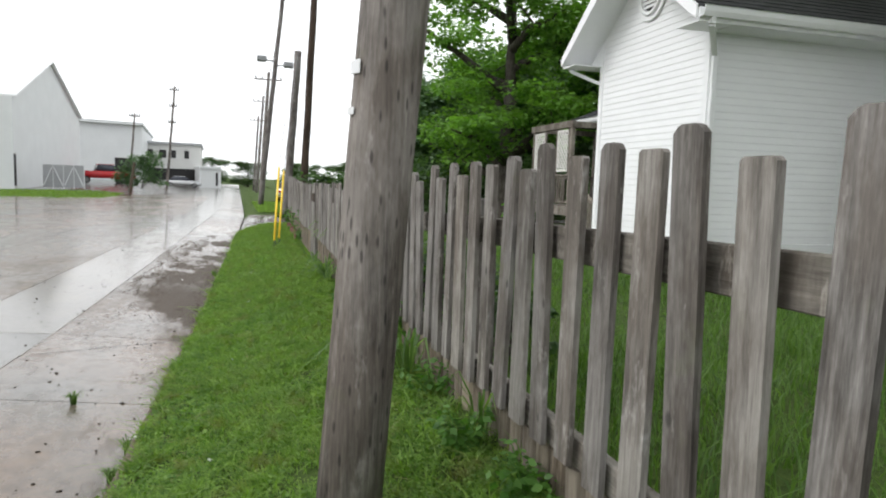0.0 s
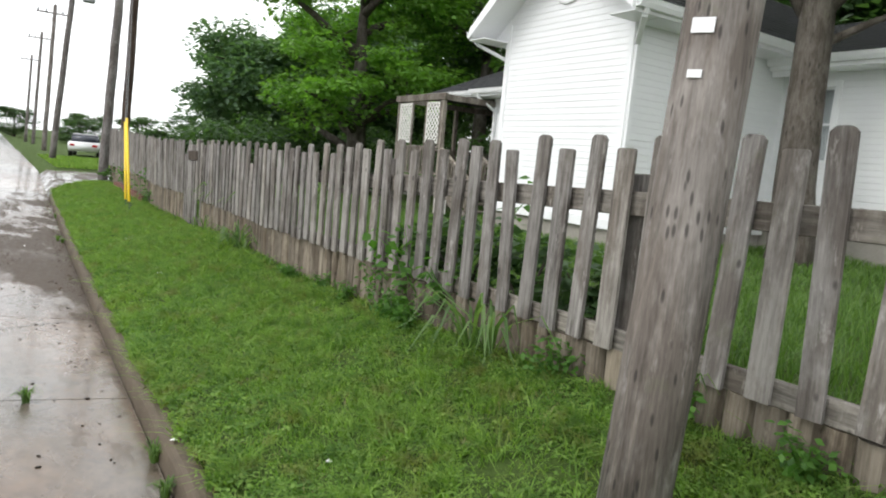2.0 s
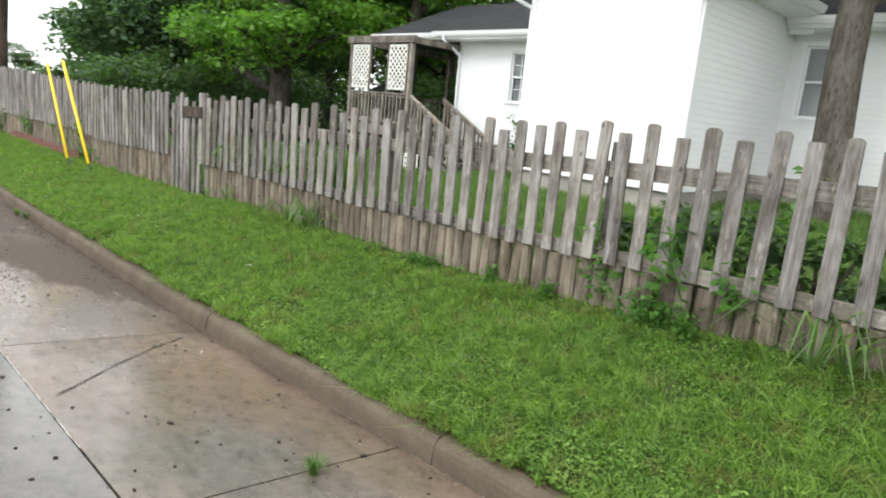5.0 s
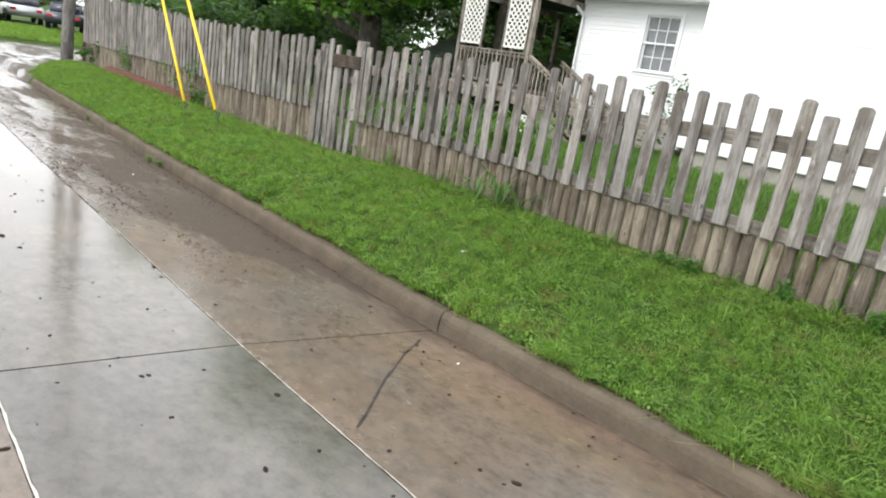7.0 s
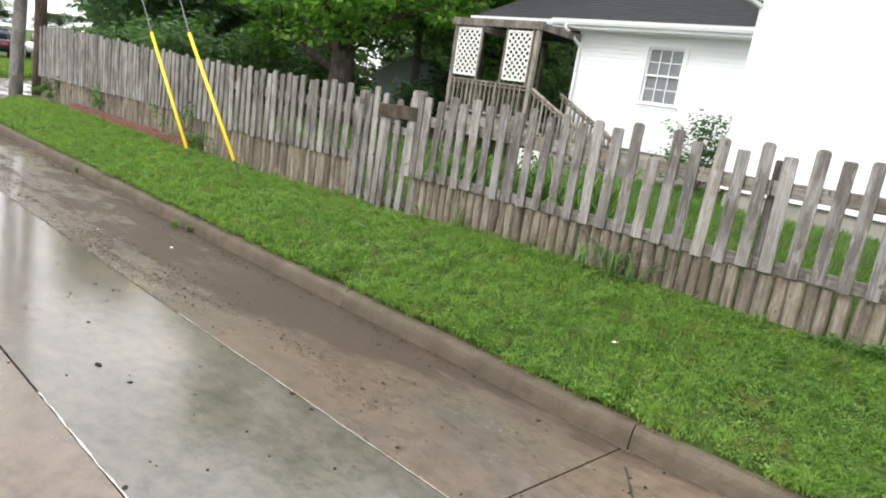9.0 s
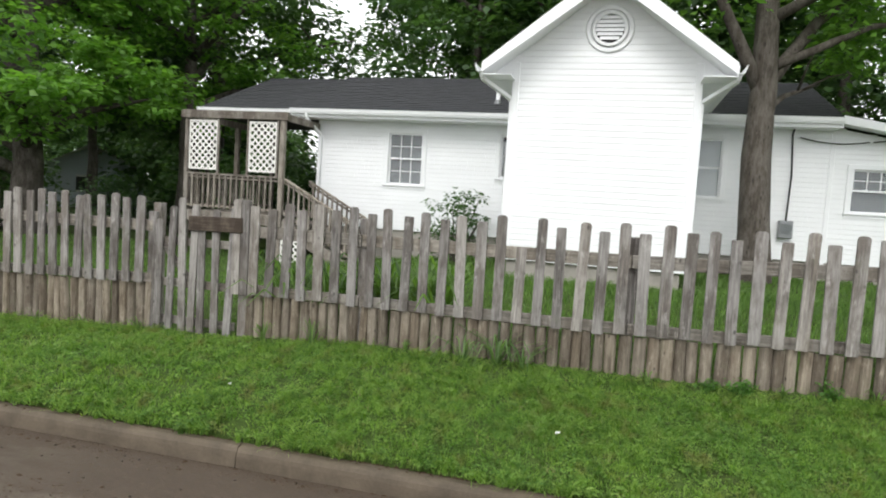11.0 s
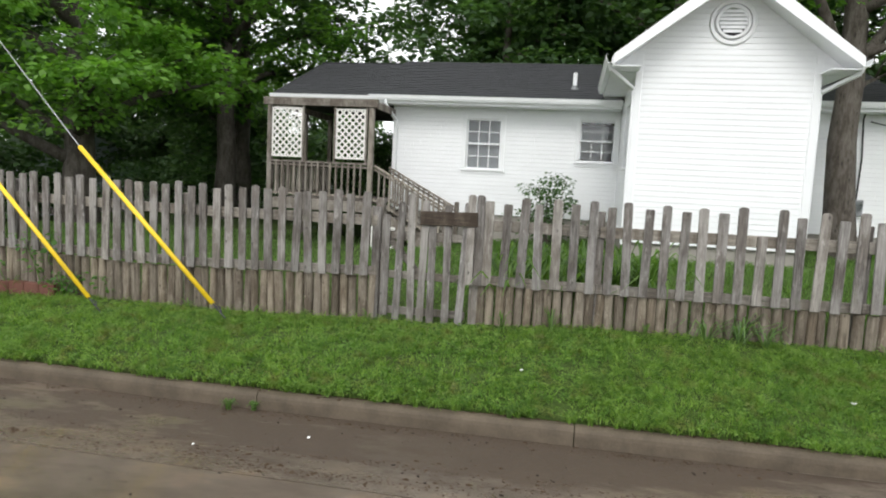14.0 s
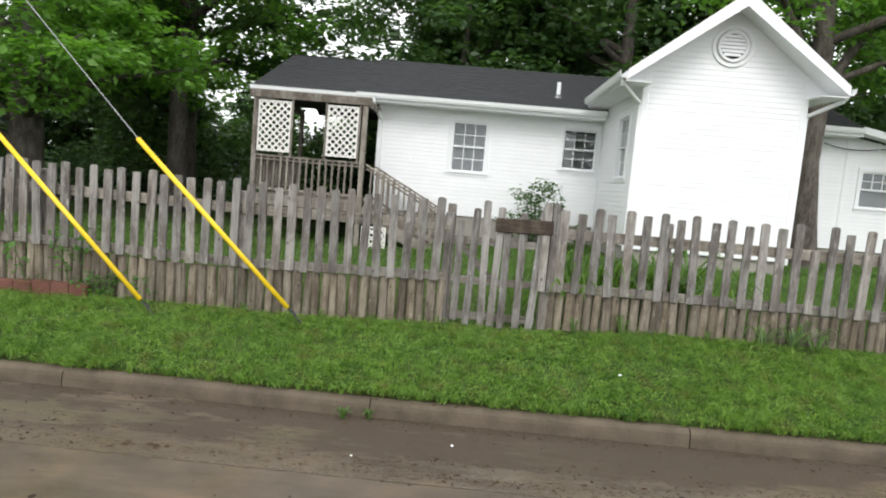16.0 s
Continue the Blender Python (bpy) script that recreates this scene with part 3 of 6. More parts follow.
def wall(parent, name, origin, along, out, length, z0, z1, holes=(), top=None, boards=True, thick=0.12, course=0.09):
    """A clapboard wall: backing pierced by its openings, with lapped boards on it. holes: (s0, s1, z0, z1). top: height by s."""
    o, e, n = Vector(origin), Vector(along), Vector(out)
    top = top or (lambda s: z1)

    def at(s, d, z):
        return o + e * s + n * d + Vector((0, 0, z))

    def slab(bm, corners, d0, d1):
        a = [bm.verts.new(at(s, d0, z)) for s, z in corners]
        b = [bm.verts.new(at(s, d1, z)) for s, z in corners]
        bm.faces.new(a)
        bm.faces.new(list(reversed(b)))
        for i in range(len(a)):
            bm.faces.new((a[i], b[i], b[(i + 1) % len(a)], a[(i + 1) % len(a)]))

    bm = bmesh.new()
    cuts = sorted({0, length, length / 2, *[h[0] for h in holes], *[h[1] for h in holes]})
    for s0, s1 in zip(cuts, cuts[1:]):
        here = sorted([h for h in holes if h[0] <= s0 and h[1] >= s1], key=lambda h: h[2])
        z = z0
        for h in here:
            slab(bm, [(s0, z), (s1, z), (s1, h[2]), (s0, h[2])], -thick, 0)
            z = h[3]
        slab(bm, [(s0, z), (s1, z), (s1, top(s1)), (s0, top(s0))], -thick, 0)
    bmesh.ops.recalc_face_normals(bm, faces=bm.faces)
    w = part(name, bm, SIDING_WHITE, parent)
    if not boards:
        return w
    z = z0
    while z < z1 - 0.02:
        zt = z + course
        ends = [0.0, length]
        if top(0) < zt or top(length) < zt:
            ok = [s for s in np.linspace(0, length, 120) if top(s) >= zt - 0.02]
            if len(ok) < 4:
                break
            ends = [ok[0], ok[-1]]
        runs = [tuple(ends)]
        for h in holes:
            if h[2] < zt - 0.01 and h[3] > z + 0.01:
                runs = [r for a, b in runs for r in ((a, min(b, h[0])), (max(a, h[1]), b)) if r[1] - r[0] > 0.03]
        for a, b in runs:
            bm = bmesh.new()
            prof = [(0.001, z), (0.0085, z + 0.001), (0.0095, z + 0.007), (0.003, min(zt + 0.006, max(top(a), top(b)))), (0.001, zt + 0.006)]
            v0 = [bm.verts.new(at(a, d, zz)) for d, zz in prof]
            v1 = [bm.verts.new(at(b, d, zz)) for d, zz in prof]
            bm.faces.new(v0)
            bm.faces.new(list(reversed(v1)))
            for i in range(5):
                bm.faces.new((v0[i], v1[i], v1[(i + 1) % 5], v0[(i + 1) % 5]))
            bmesh.ops.recalc_face_normals(bm, faces=bm.faces)
            part("siding_board", bm, SIDING_WHITE, w)
        z = zt
    return w


def window(name, origin, along, out, s0, s1, z0, z1, cols, upper_only=False, blind=True):
    """A sash window in its opening: casing, sill, two sashes with glazing bars, panes, and a blind inside."""
    o, e, n = Vector(origin), Vector(along), Vector(out)
    base = o + e * (s0 + s1) / 2
    w = thing(name, (base.x, base.y, z0), "white painted sash window with glazing bars", "window", kind="structure")
    rot = Matrix((e, n, Vector((0, 0, 1)))).transposed().to_4x4()
    m = Matrix.Translation(-w.location) @ Matrix.Translation(o) @ rot

    def add(nm, boxes, mat, parent=w, bevel=0.003):
        bm = bmesh.new()
        for lo, hi in boxes:
            box(bm, lo, hi, None, bevel)
        bmesh.ops.transform(bm, matrix=m, verts=bm.verts)
        bmesh.ops.recalc_face_normals(bm, faces=bm.faces)
        return part(nm, bm, mat, parent)

    c = 0.085
    add("casing", [((s0 - c, 0.0, z0 - 0.02), (s0, 0.032, z1 + c)), ((s1, 0.0, z0 - 0.02), (s1 + c, 0.032, z1 + c)), ((s0, 0.0, z1), (s1, 0.032, z1 + c))], WHITE_PAINT)
    add("sill", [((s0 - c - 0.02, -0.04, z0 - 0.055), (s1 + c + 0.02, 0.055, z0 - 0.02))], WHITE_PAINT)
    add("apron", [((s0 - c, 0.0, z0 - 0.12), (s1 + c, 0.024, z0 - 0.055))], WHITE_PAINT)
    mid = (z0 + z1) / 2
    for nm, a, b, d, bars in (("upper_sash", mid - 0.02, z1, -0.045, True), ("lower_sash", z0 - 0.02, mid + 0.02, -0.075, not upper_only)):
        f = 0.035
        parts = [((s0, d, a), (s0 + f, d + 0.03, b)), ((s1 - f, d, a), (s1, d + 0.03, b)), ((s0 + f, d, a), (s1 - f, d + 0.03, a + f)), ((s0 + f, d, b - f), (s1 - f, d + 0.03, b))]
        sash = add(nm, parts, WHITE_PAINT)
        if bars and cols > 1:
            for i in range(1, cols):
                s = s0 + f + (s1 - s0 - 2 * f) * i / cols
                add("glazing_bar", [((s - 0.009, d + 0.012, a + f), (s + 0.009, d + 0.028, b - f))], WHITE_PAINT, sash, 0)
            add("glazing_bar", [((s0 + f, d + 0.014, (a + b) / 2 - 0.009), (s1 - f, d + 0.026, (a + b) / 2 + 0.009))], WHITE_PAINT, sash, 0)
        g = add("pane", [((s0 + f, d + 0.008, a + f), (s1 - f, d + 0.011, b - f))], GLASS, sash, 0)
        g.visible_shadow = False
    if blind:
        add("blind", [((s0 + 0.01, -0.115, z0), (s1 - 0.01, -0.112, z1))], BLIND if cols > 1 else BLIND_PALE, w, 0)
    return w


def gutter(parent, a, b, name="gutter"):
    """An open gutter of ogee section from a to b, at the eave's edge."""
    a, b = Vector(a), Vector(b)
    e = (b - a).normalized()
    side = e.cross(Vector((0, 0, 1)))
    prof = [(0, 0.0), (0.0, -0.11), (0.07, -0.11), (0.095, -0.06), (0.105, -0.005), (0.115, 0.0), (0.098, 0.002), (0.09, -0.05), (0.065, -0.1), (0.006, -0.1), (0.006, 0)]
    bm = bmesh.new()
    r0 = [bm.verts.new(a + side * d + Vector((0, 0, z))) for d, z in prof]
    r1 = [bm.verts.new(b + side * d + Vector((0, 0, z))) for d, z in prof]
    n = len(prof)
    for i in range(n):
        bm.faces.new((r0[i], r0[(i + 1) % n], r1[(i + 1) % n], r1[i]))
    bm.faces.new(r0)
    bm.faces.new(list(reversed(r1)))
    bmesh.ops.recalc_face_normals(bm, faces=bm.faces)
    return part(name, bm, WHITE_PAINT, parent)


def downspout(parent, pts):
    bm = bmesh.new()
    for a, b in zip(pts, pts[1:]):
        beam(bm, a, b, 0.07, 0.055, 0.008)
    part("downspout", bm, WHITE_PAINT, parent)


def roof_plane(parent, corners, thick=0.05, tabs=True):
    """A sloping deck with rows of shingles over it. corners: eave a, eave b, ridge b, ridge a."""
    a, b, c, d = [Vector(v) for v in corners]
    n = (b - a).cross(d - a).normalized()
    if n.z < 0:
        n = -n
    bm = bmesh.new()
    lo = [bm.verts.new(v - n * thick) for v in (a, b, c, d)]
    hi = [bm.verts.new(v) for v in (a, b, c, d)]
    bm.faces.new(lo)
    bm.faces.new(hi)
    for i in range(4):
        bm.faces.new((lo[i], lo[(i + 1) % 4], hi[(i + 1) % 4], hi[i]))
    bmesh.ops.recalc_face_normals(bm, faces=bm.faces)
    deck = part("roof_deck", bm, SHINGLE, parent)
    rows = max(2, int(((a + b) / 2 - (c + d) / 2).length / 0.145))
    rng = random.Random(rows)
    bm = bmesh.new()
    for i in range(rows):
        t0, t1 = i / rows, min(1, (i + 1.25) / rows)
        l0, r0, l1, r1 = a.lerp(d, t0), b.lerp(c, t0), a.lerp(d, t1), b.lerp(c, t1)
        k = max(1, int((r0 - l0).length / 0.3))
        for j in range(k):
            u0, u1 = (j + 0.008) / k, (j + 0.985) / k
            up = 0.011 + rng.uniform(0, 0.005)
            quad = [l0.lerp(r0, u0) + n * up, l0.lerp(r0, u1) + n * up, l1.lerp(r1, u1) + n * 0.003, l1.lerp(r1, u0) + n * 0.003]
            v = [bm.verts.new(q) for q in quad]
            f = [bm.verts.new(quad[0] - n * up), bm.verts.new(quad[1] - n * up)]
            bm.faces.new(v)
            bm.faces.new((v[1], v[0], f[0], f[1]))
    tagged(part("shingles", bm, SHINGLE, deck), kind="stuff")
    return deck


def build_house():
    hs = thing("house", (9.2, 9, 0.3), "white clapboard cottage with a gabled wing and dark shingle roof", "house")
    inv = Matrix.Translation(hs.location).inverted()
    X0, XB, WX, S0 = 8.99, 14.2, 5.5, 4.2
    E_Y, N_X = (0, 1, 0), (-1, 0, 0)
    zb, ze = 0.80, 3.27
    win = [(3.13, 3.85, 1.76, 2.52, 3, True, True), (6.05, 6.65, 1.89, 2.98, 1, False, True),
           (9.56, 10.29, 2.05, 2.90, 3, False, False), (11.96, 12.72, 1.80, 2.87, 3, False, True)]
    y0, y1 = -2.5, 14.37
    wall(hs, "wall", (X0, y0, 0), E_Y, N_X, S0 - y0, zb, 3.3, [(w[0] - y0, w[1] - y0, w[2], w[3]) for w in win[:1]], top=lambda s: min(3.3, 2.04 + s * 0.18))
    wall(hs, "wall", (X0, S0, 0), E_Y, N_X, 6.92 - S0, zb, ze, [(w[0] - S0, w[1] - S0, w[2], w[3]) for w in win[1:2]])
    wall(hs, "wall", (X0, 9.42, 0), E_Y, N_X, y1 - 9.42, zb, ze, [(w[0] - 9.42, w[1] - 9.42, w[2], w[3]) for w in win[2:]])
    wall(hs, "wall", (X0, y1, 0), (1, 0, 0), (0, 1, 0), XB - X0, zb, 4.4, [(0.75, 1.6, 1.0, 3.0)], top=lambda s: min(4.4, 3.2 + 0.45 * min(s + 0.3, 5.4 - s)), boards=False)
    wall(hs, "wall", (XB, y0, 0), E_Y, (1, 0, 0), y1 - y0, zb, ze, boards=False)
    wall(hs, "wall", (X0, y0, 0), (1, 0, 0), (0, -1, 0), XB - X0, zb, 2.2, boards=False)
    # wing
    r_y, half = 8.17, 1.29
    slope = 0.77

    def gable(s):
        return 3.73 + slope * (half - abs(s - half))
    wall(hs, "wall", (WX, r_y - half, 0), E_Y, N_X, 2 * half, zb, 4.7, top=gable, course=COURSE)
    side = (6.35, 7.15, 1.9, 2.98)
    wall(hs, "wall", (WX, r_y - half, 0), (1, 0, 0), (0, -1, 0), X0 - WX, zb, 3.62)
    wall(hs, "wall", (WX, r_y + half, 0), (1, 0, 0), (0, 1, 0), X0 - WX, zb, 3.62, [(side[0] - WX, side[1] - WX, side[2], side[3])])
    window("window_1", (WX, r_y + half, 0), (1, 0, 0), (0, 1, 0), side[0] - WX, side[1] - WX, side[2], side[3], 2)
    for i, w in enumerate(win):
        window("window_%d" % (i + 2), (X0, 0, 0), E_Y, N_X, *w[:4], w[4], w[5], w[6])
    # corner boards and skirt boards
    for x, y in ((WX, r_y - half), (WX, r_y + half)):
        part("corner_board", one_box((x - 0.022, y - 0.05, zb - 0.12), (x + 0.05, y + 0.05, 3.62), 0.003), WHITE_PAINT, hs)
    for y in (y1, S0 + 0.02):
        part("corner_board", one_box((X0 - 0.022, y - 0.05, zb - 0.1), (X0 + 0.05, y + 0.022, ze), 0.003), WHITE_PAINT, hs)
    part("skirt_board", one_box((WX - 0.03, r_y - half - 0.03, zb - 0.13), (WX + 0.02, r_y + half + 0.03, zb - 0.003), 0.003), WHITE_PAINT, hs)
    for yy in (r_y - half, r_y + half):
        part("skirt_board", one_box((WX + 0.02, yy - 0.025, zb - 0.13), (X0, yy + 0.025, zb - 0.003), 0.003), WHITE_PAINT, hs)
    # foundation
    for lo, hi in (((WX + 0.03, r_y - half + 0.03, 0.0), (X0, r_y + half - 0.03, zb - 0.13)), ((X0 + 0.03, y0, -0.2), (XB, y1 - 0.03, zb))):
        part("foundation", one_box(lo, hi, 0.01), FOUNDATION, hs)
    # floor coloured near-black for the darkness of the rooms
    part("inner_floor", one_box((X0, y0 + 0.1, zb + 0.01), (XB - 0.1, y1 - 0.1, zb + 0.06)), SHADE_BLACK, hs)
    # roofs
    RX, RZ, EX, EZ = 11.45, 4.5, 8.51, 3.27
    roof_plane(hs, [(EX, 14.82, EZ), (EX, 8.17, EZ), (RX, 8.17, RZ), (RX, 14.82, RZ)])
    roof_plane(hs, [(EX, 8.17, EZ + 0.09), (EX, S0 - 0.02, EZ + 0.09), (RX, S0 - 0.02, RZ), (RX, 8.17, RZ)])
    roof_plane(hs, [(EX, 17.12, EZ - 0.03), (EX, 14.82, EZ - 0.03), (RX, 14.82, RZ - 0.09), (RX, 17.12, RZ - 0.09)])
    roof_plane(hs, [(14.6, S0 - 0.02, EZ), (14.6, 17.12, EZ), (RX, 17.12, RZ - 0.05), (RX, S0 - 0.02, RZ - 0.05)])
    part("roof_deck", one_box((EX + 0.05, y0, 0), (XB, S0, 0.06), 0, Matrix.Translation((0, 0, 3.36 - S0 * 0.18)) @ Matrix.Shear("XY", 4, (0, 0)) @ Matrix(((1, 0, 0, 0), (0, 1, 0, 0), (0, 0.18, 1, 0), (0, 0, 0, 1)))), SHINGLE, hs)
    part("fascia", one_box((EX + 0.02, y0, 0), (EX + 0.05, S0, 0.14), 0, Matrix.Translation((0, 0, 3.27 - S0 * 0.18)) @ Matrix(((1, 0, 0, 0), (0, 1, 0, 0), (0, 0.18, 1, 0), (0, 0, 0, 1)))), WHITE_PAINT, hs)
    part("soffit", one_box((EX + 0.05, y0, 0), (X0, S0, 0.015), 0, Matrix.Translation((0, 0, 3.29 - S0 * 0.18)) @ Matrix(((1, 0, 0, 0), (0, 1, 0, 0), (0, 0.18, 1, 0), (0, 0, 0, 1)))), WHITE_PAINT, hs)
    FX, rz = 5.0, 4.82
    lo_z = rz - slope * 1.71
    for sgn in (-1, 1):
        ye = r_y + sgn * 1.71
        roof_plane(hs, [(FX, ye, lo_z), (9.0, ye, lo_z), (12.0, r_y, rz), (FX, r_y, rz)])
        # rake fascia along the gable
        bm = bmesh.new()
        prof = [(FX - 0.02, ye, lo_z - 0.125), (FX - 0.02, ye, lo_z + 0.02), (FX - 0.02, r_y, rz + 0.02), (FX - 0.02, r_y, rz - 0.21)]
        f0 = [bm.verts.new(p) for p in prof]
        f1 = [bm.verts.new((p[0] + 0.035, p[1], p[2])) for p in prof]
        bm.faces.new(f0)
        bm.faces.new(list(reversed(f1)))
        for i in range(4):
            bm.faces.new((f0[i], f0[(i + 1) % 4], f1[(i + 1) % 4], f1[i]))
        bmesh.ops.recalc_face_normals(bm, faces=bm.faces)
        part("rake_board", bm, WHITE_PAINT, hs)
        # sloped soffit under the overhang and flat soffit along the eave
        bm = bmesh.new()
        s = [(FX + 0.015, ye - sgn * 0.02, lo_z - 0.10), (WX, ye - sgn * 0.02, lo_z - 0.10), (WX, r_y, rz - 0.10), (FX + 0.015, r_y, rz - 0.10)]
        q0 = [bm.verts.new(p) for p in s]
        q1 = [bm.verts.new((p[0], p[1], p[2] + 0.012)) for p in s]
        bm.faces.new(q0)
        bm.faces.new(list(reversed(q1)))
        for i in range(4):
            bm.faces.new((q0[i], q0[(i + 1) % 4], q1[(i + 1) % 4], q1[i]))
        bmesh.ops.recalc_face_normals(bm, faces=bm.faces)
        part("soffit", bm, WHITE_PAINT, hs)
        yw = r_y + sgn * half
        part("soffit", one_box((WX + 0.005, min(yw, ye), lo_z - 0.155), (X0 - 0.02, max(yw, ye), lo_z - 0.14)), WHITE_PAINT, hs)
        # closing panel between the return and the sloped soffit
        bm = bmesh.new()
        quad = [(yw, lo_z - 0.15), (ye - sgn * 0.014, lo_z - 0.15), (ye - sgn * 0.014, lo_z - 0.10), (yw, lo_z - 0.10 + slope * 0.42)]
        w0 = [bm.verts.new((WX - 0.012, y, z)) for y, z in quad]
        w1 = [bm.verts.new((WX + 0.01, y, z)) for y, z in quad]
        bm.faces.new(w0)
        bm.faces.new(list(reversed(w1)))
        for i in range(4):
            bm.faces.new((w0[i], w0[(i + 1) % 4], w1[(i + 1) % 4], w1[i]))
        bmesh.ops.recalc_face_normals(bm, faces=bm.faces)
        part("return_panel", bm, WHITE_PAINT, hs)
        part("fascia", one_box((FX + 0.02, ye - 0.012, lo_z - 0.155), (EX + 0.1, ye + 0.012, lo_z - 0.005)), WHITE_PAINT, hs)
        part("eave_return", one_box((FX + 0.02, min(yw, ye) + 0.013, lo_z - 0.155), (WX - 0.02, max(yw, ye) - 0.013, lo_z - 0.14)), WHITE_PAINT, hs)
        a, b = (FX + 0.02, ye + sgn * 0.012, lo_z + 0.0), (EX + 0.02, ye + sgn * 0.012, lo_z + 0.0)
        gutter(hs, *((a, b) if sgn < 0 else (b, a)))
        downspout(hs, [(FX + 0.18, ye + sgn * 0.05, lo_z - 0.1), (FX + 0.18, ye + sgn * 0.03, lo_z - 0.18), (WX + 0.04, yw + sgn * 0.06, lo_z - 0.42), (WX + 0.04, yw + sgn * 0.06, 0.62)])
    # main eave: soffit, fascia, gutter
    for a, b, z in ((S0, r_y - 1.32, EZ + 0.09), (r_y + 1.32, 14.82, EZ)):
        part("soffit", one_box((EX + 0.02, a, z - 0.17), (X0, b, z - 0.155)), WHITE_PAINT, hs)
        part("fascia", one_box((EX, a, z - 0.17), (EX + 0.02, b, z - 0.01)), WHITE_PAINT, hs)
        gutter(hs, (EX, b, z), (EX, a, z))
    for sgn in (-1, 1):
        ya, yb = sorted((r_y + sgn * (half + 0.03), r_y + sgn * 1.69))
        part("fascia", one_box((EX + 0.1, ya, EZ - 0.16), (EX + 0.13, yb, lo_z - 0.145)), WHITE_PAINT, hs)
    part("fascia", one_box((EX, 14.82, EZ - 0.17), (EX + 0.02, 17.12, EZ - 0.04)), WHITE_PAINT, hs)
    gutter(hs, (EX, 17.12, EZ - 0.03), (EX, 14.822, EZ - 0.03))
    # the shade under the porch roof is put into this near-black ceiling
    part("porch_ceiling", one_box((EX + 0.02, y1 + 0.03, EZ - 0.16), (RX, 17.1, EZ - 0.14)), SHADE_BLACK, hs)
    downspout(hs, [(EX - 0.05, 14.44, EZ - 0.1), (EX - 0.05, 14.44, EZ - 0.2), (X0 - 0.05, 14.32, EZ - 0.5), (X0 - 0.05, 14.32, 0.5)])
    # round louvred vent
    vent = thing("gable_vent", (WX - 0.02, r_y - 0.02, 4.10), "round white louvred attic vent", "vent")
    for r0, r1, dx, nm in ((0.34, 0.27, 0.02, "outer_ring"), (0.26, 0.20, 0.045, "inner_ring")):
        bm = bmesh.new()
        rings = [[bm.verts.new((x, r * math.cos(t), r * math.sin(t))) for t in np.linspace(0, 2 * math.pi, 33)[:-1]] for x, r in ((0.0, r0), (-dx, r0 - 0.012), (-dx, r1 + 0.01), (0.0, r1))]
        for q0, q1 in zip(rings, rings[1:]):
            for i in range(32):
                bm.faces.new((q0[i], q0[(i + 1) % 32], q1[(i + 1) % 32], q1[i]))
        bmesh.ops.recalc_face_normals(bm, faces=bm.faces)
        part(nm, bm, WHITE_PAINT, vent)
    bm = bmesh.new()
    bmesh.ops.create_circle(bm, cap_ends=True, segments=32, radius=0.26, matrix=pose(-0.004, 0, 0, 0, 90, 0))
    # near-black disc gives the shaded hollow behind the slats
    part("backing", bm, SHADE_BLACK, vent)
    for i in range(6):
        z = -0.145 + i * 0.058
        hw = math.sqrt(max(0.0, 0.2 ** 2 - z ** 2))
        part("slat", one_box((-0.03, -hw, -0.029), (-0.022, hw, 0.029), 0, pose(0, 0, z, 0, 28, 0)), WHITE_PAINT, vent)
    # vent pipe
    pipe = thing("roof_pipe", (9.275, 10.47, 3.60), "short white plumbing vent pipe on the roof", "pipe")
    bm = bmesh.new()
    tube(bm, [(0, 0, -0.05), (0, 0, 0.33)], 0.045, 12)
    part("pipe", bm, WHITE_PAINT, pipe)
    bm = bmesh.new()
    tube(bm, [(0, 0, -0.03), (0, 0, 0.06)], [0.1, 0.05], 12)
    part("flashing", bm, STEEL, pipe)
    for o in hs.children:
        o.matrix_parent_inverse = inv
    return hs


build_house()


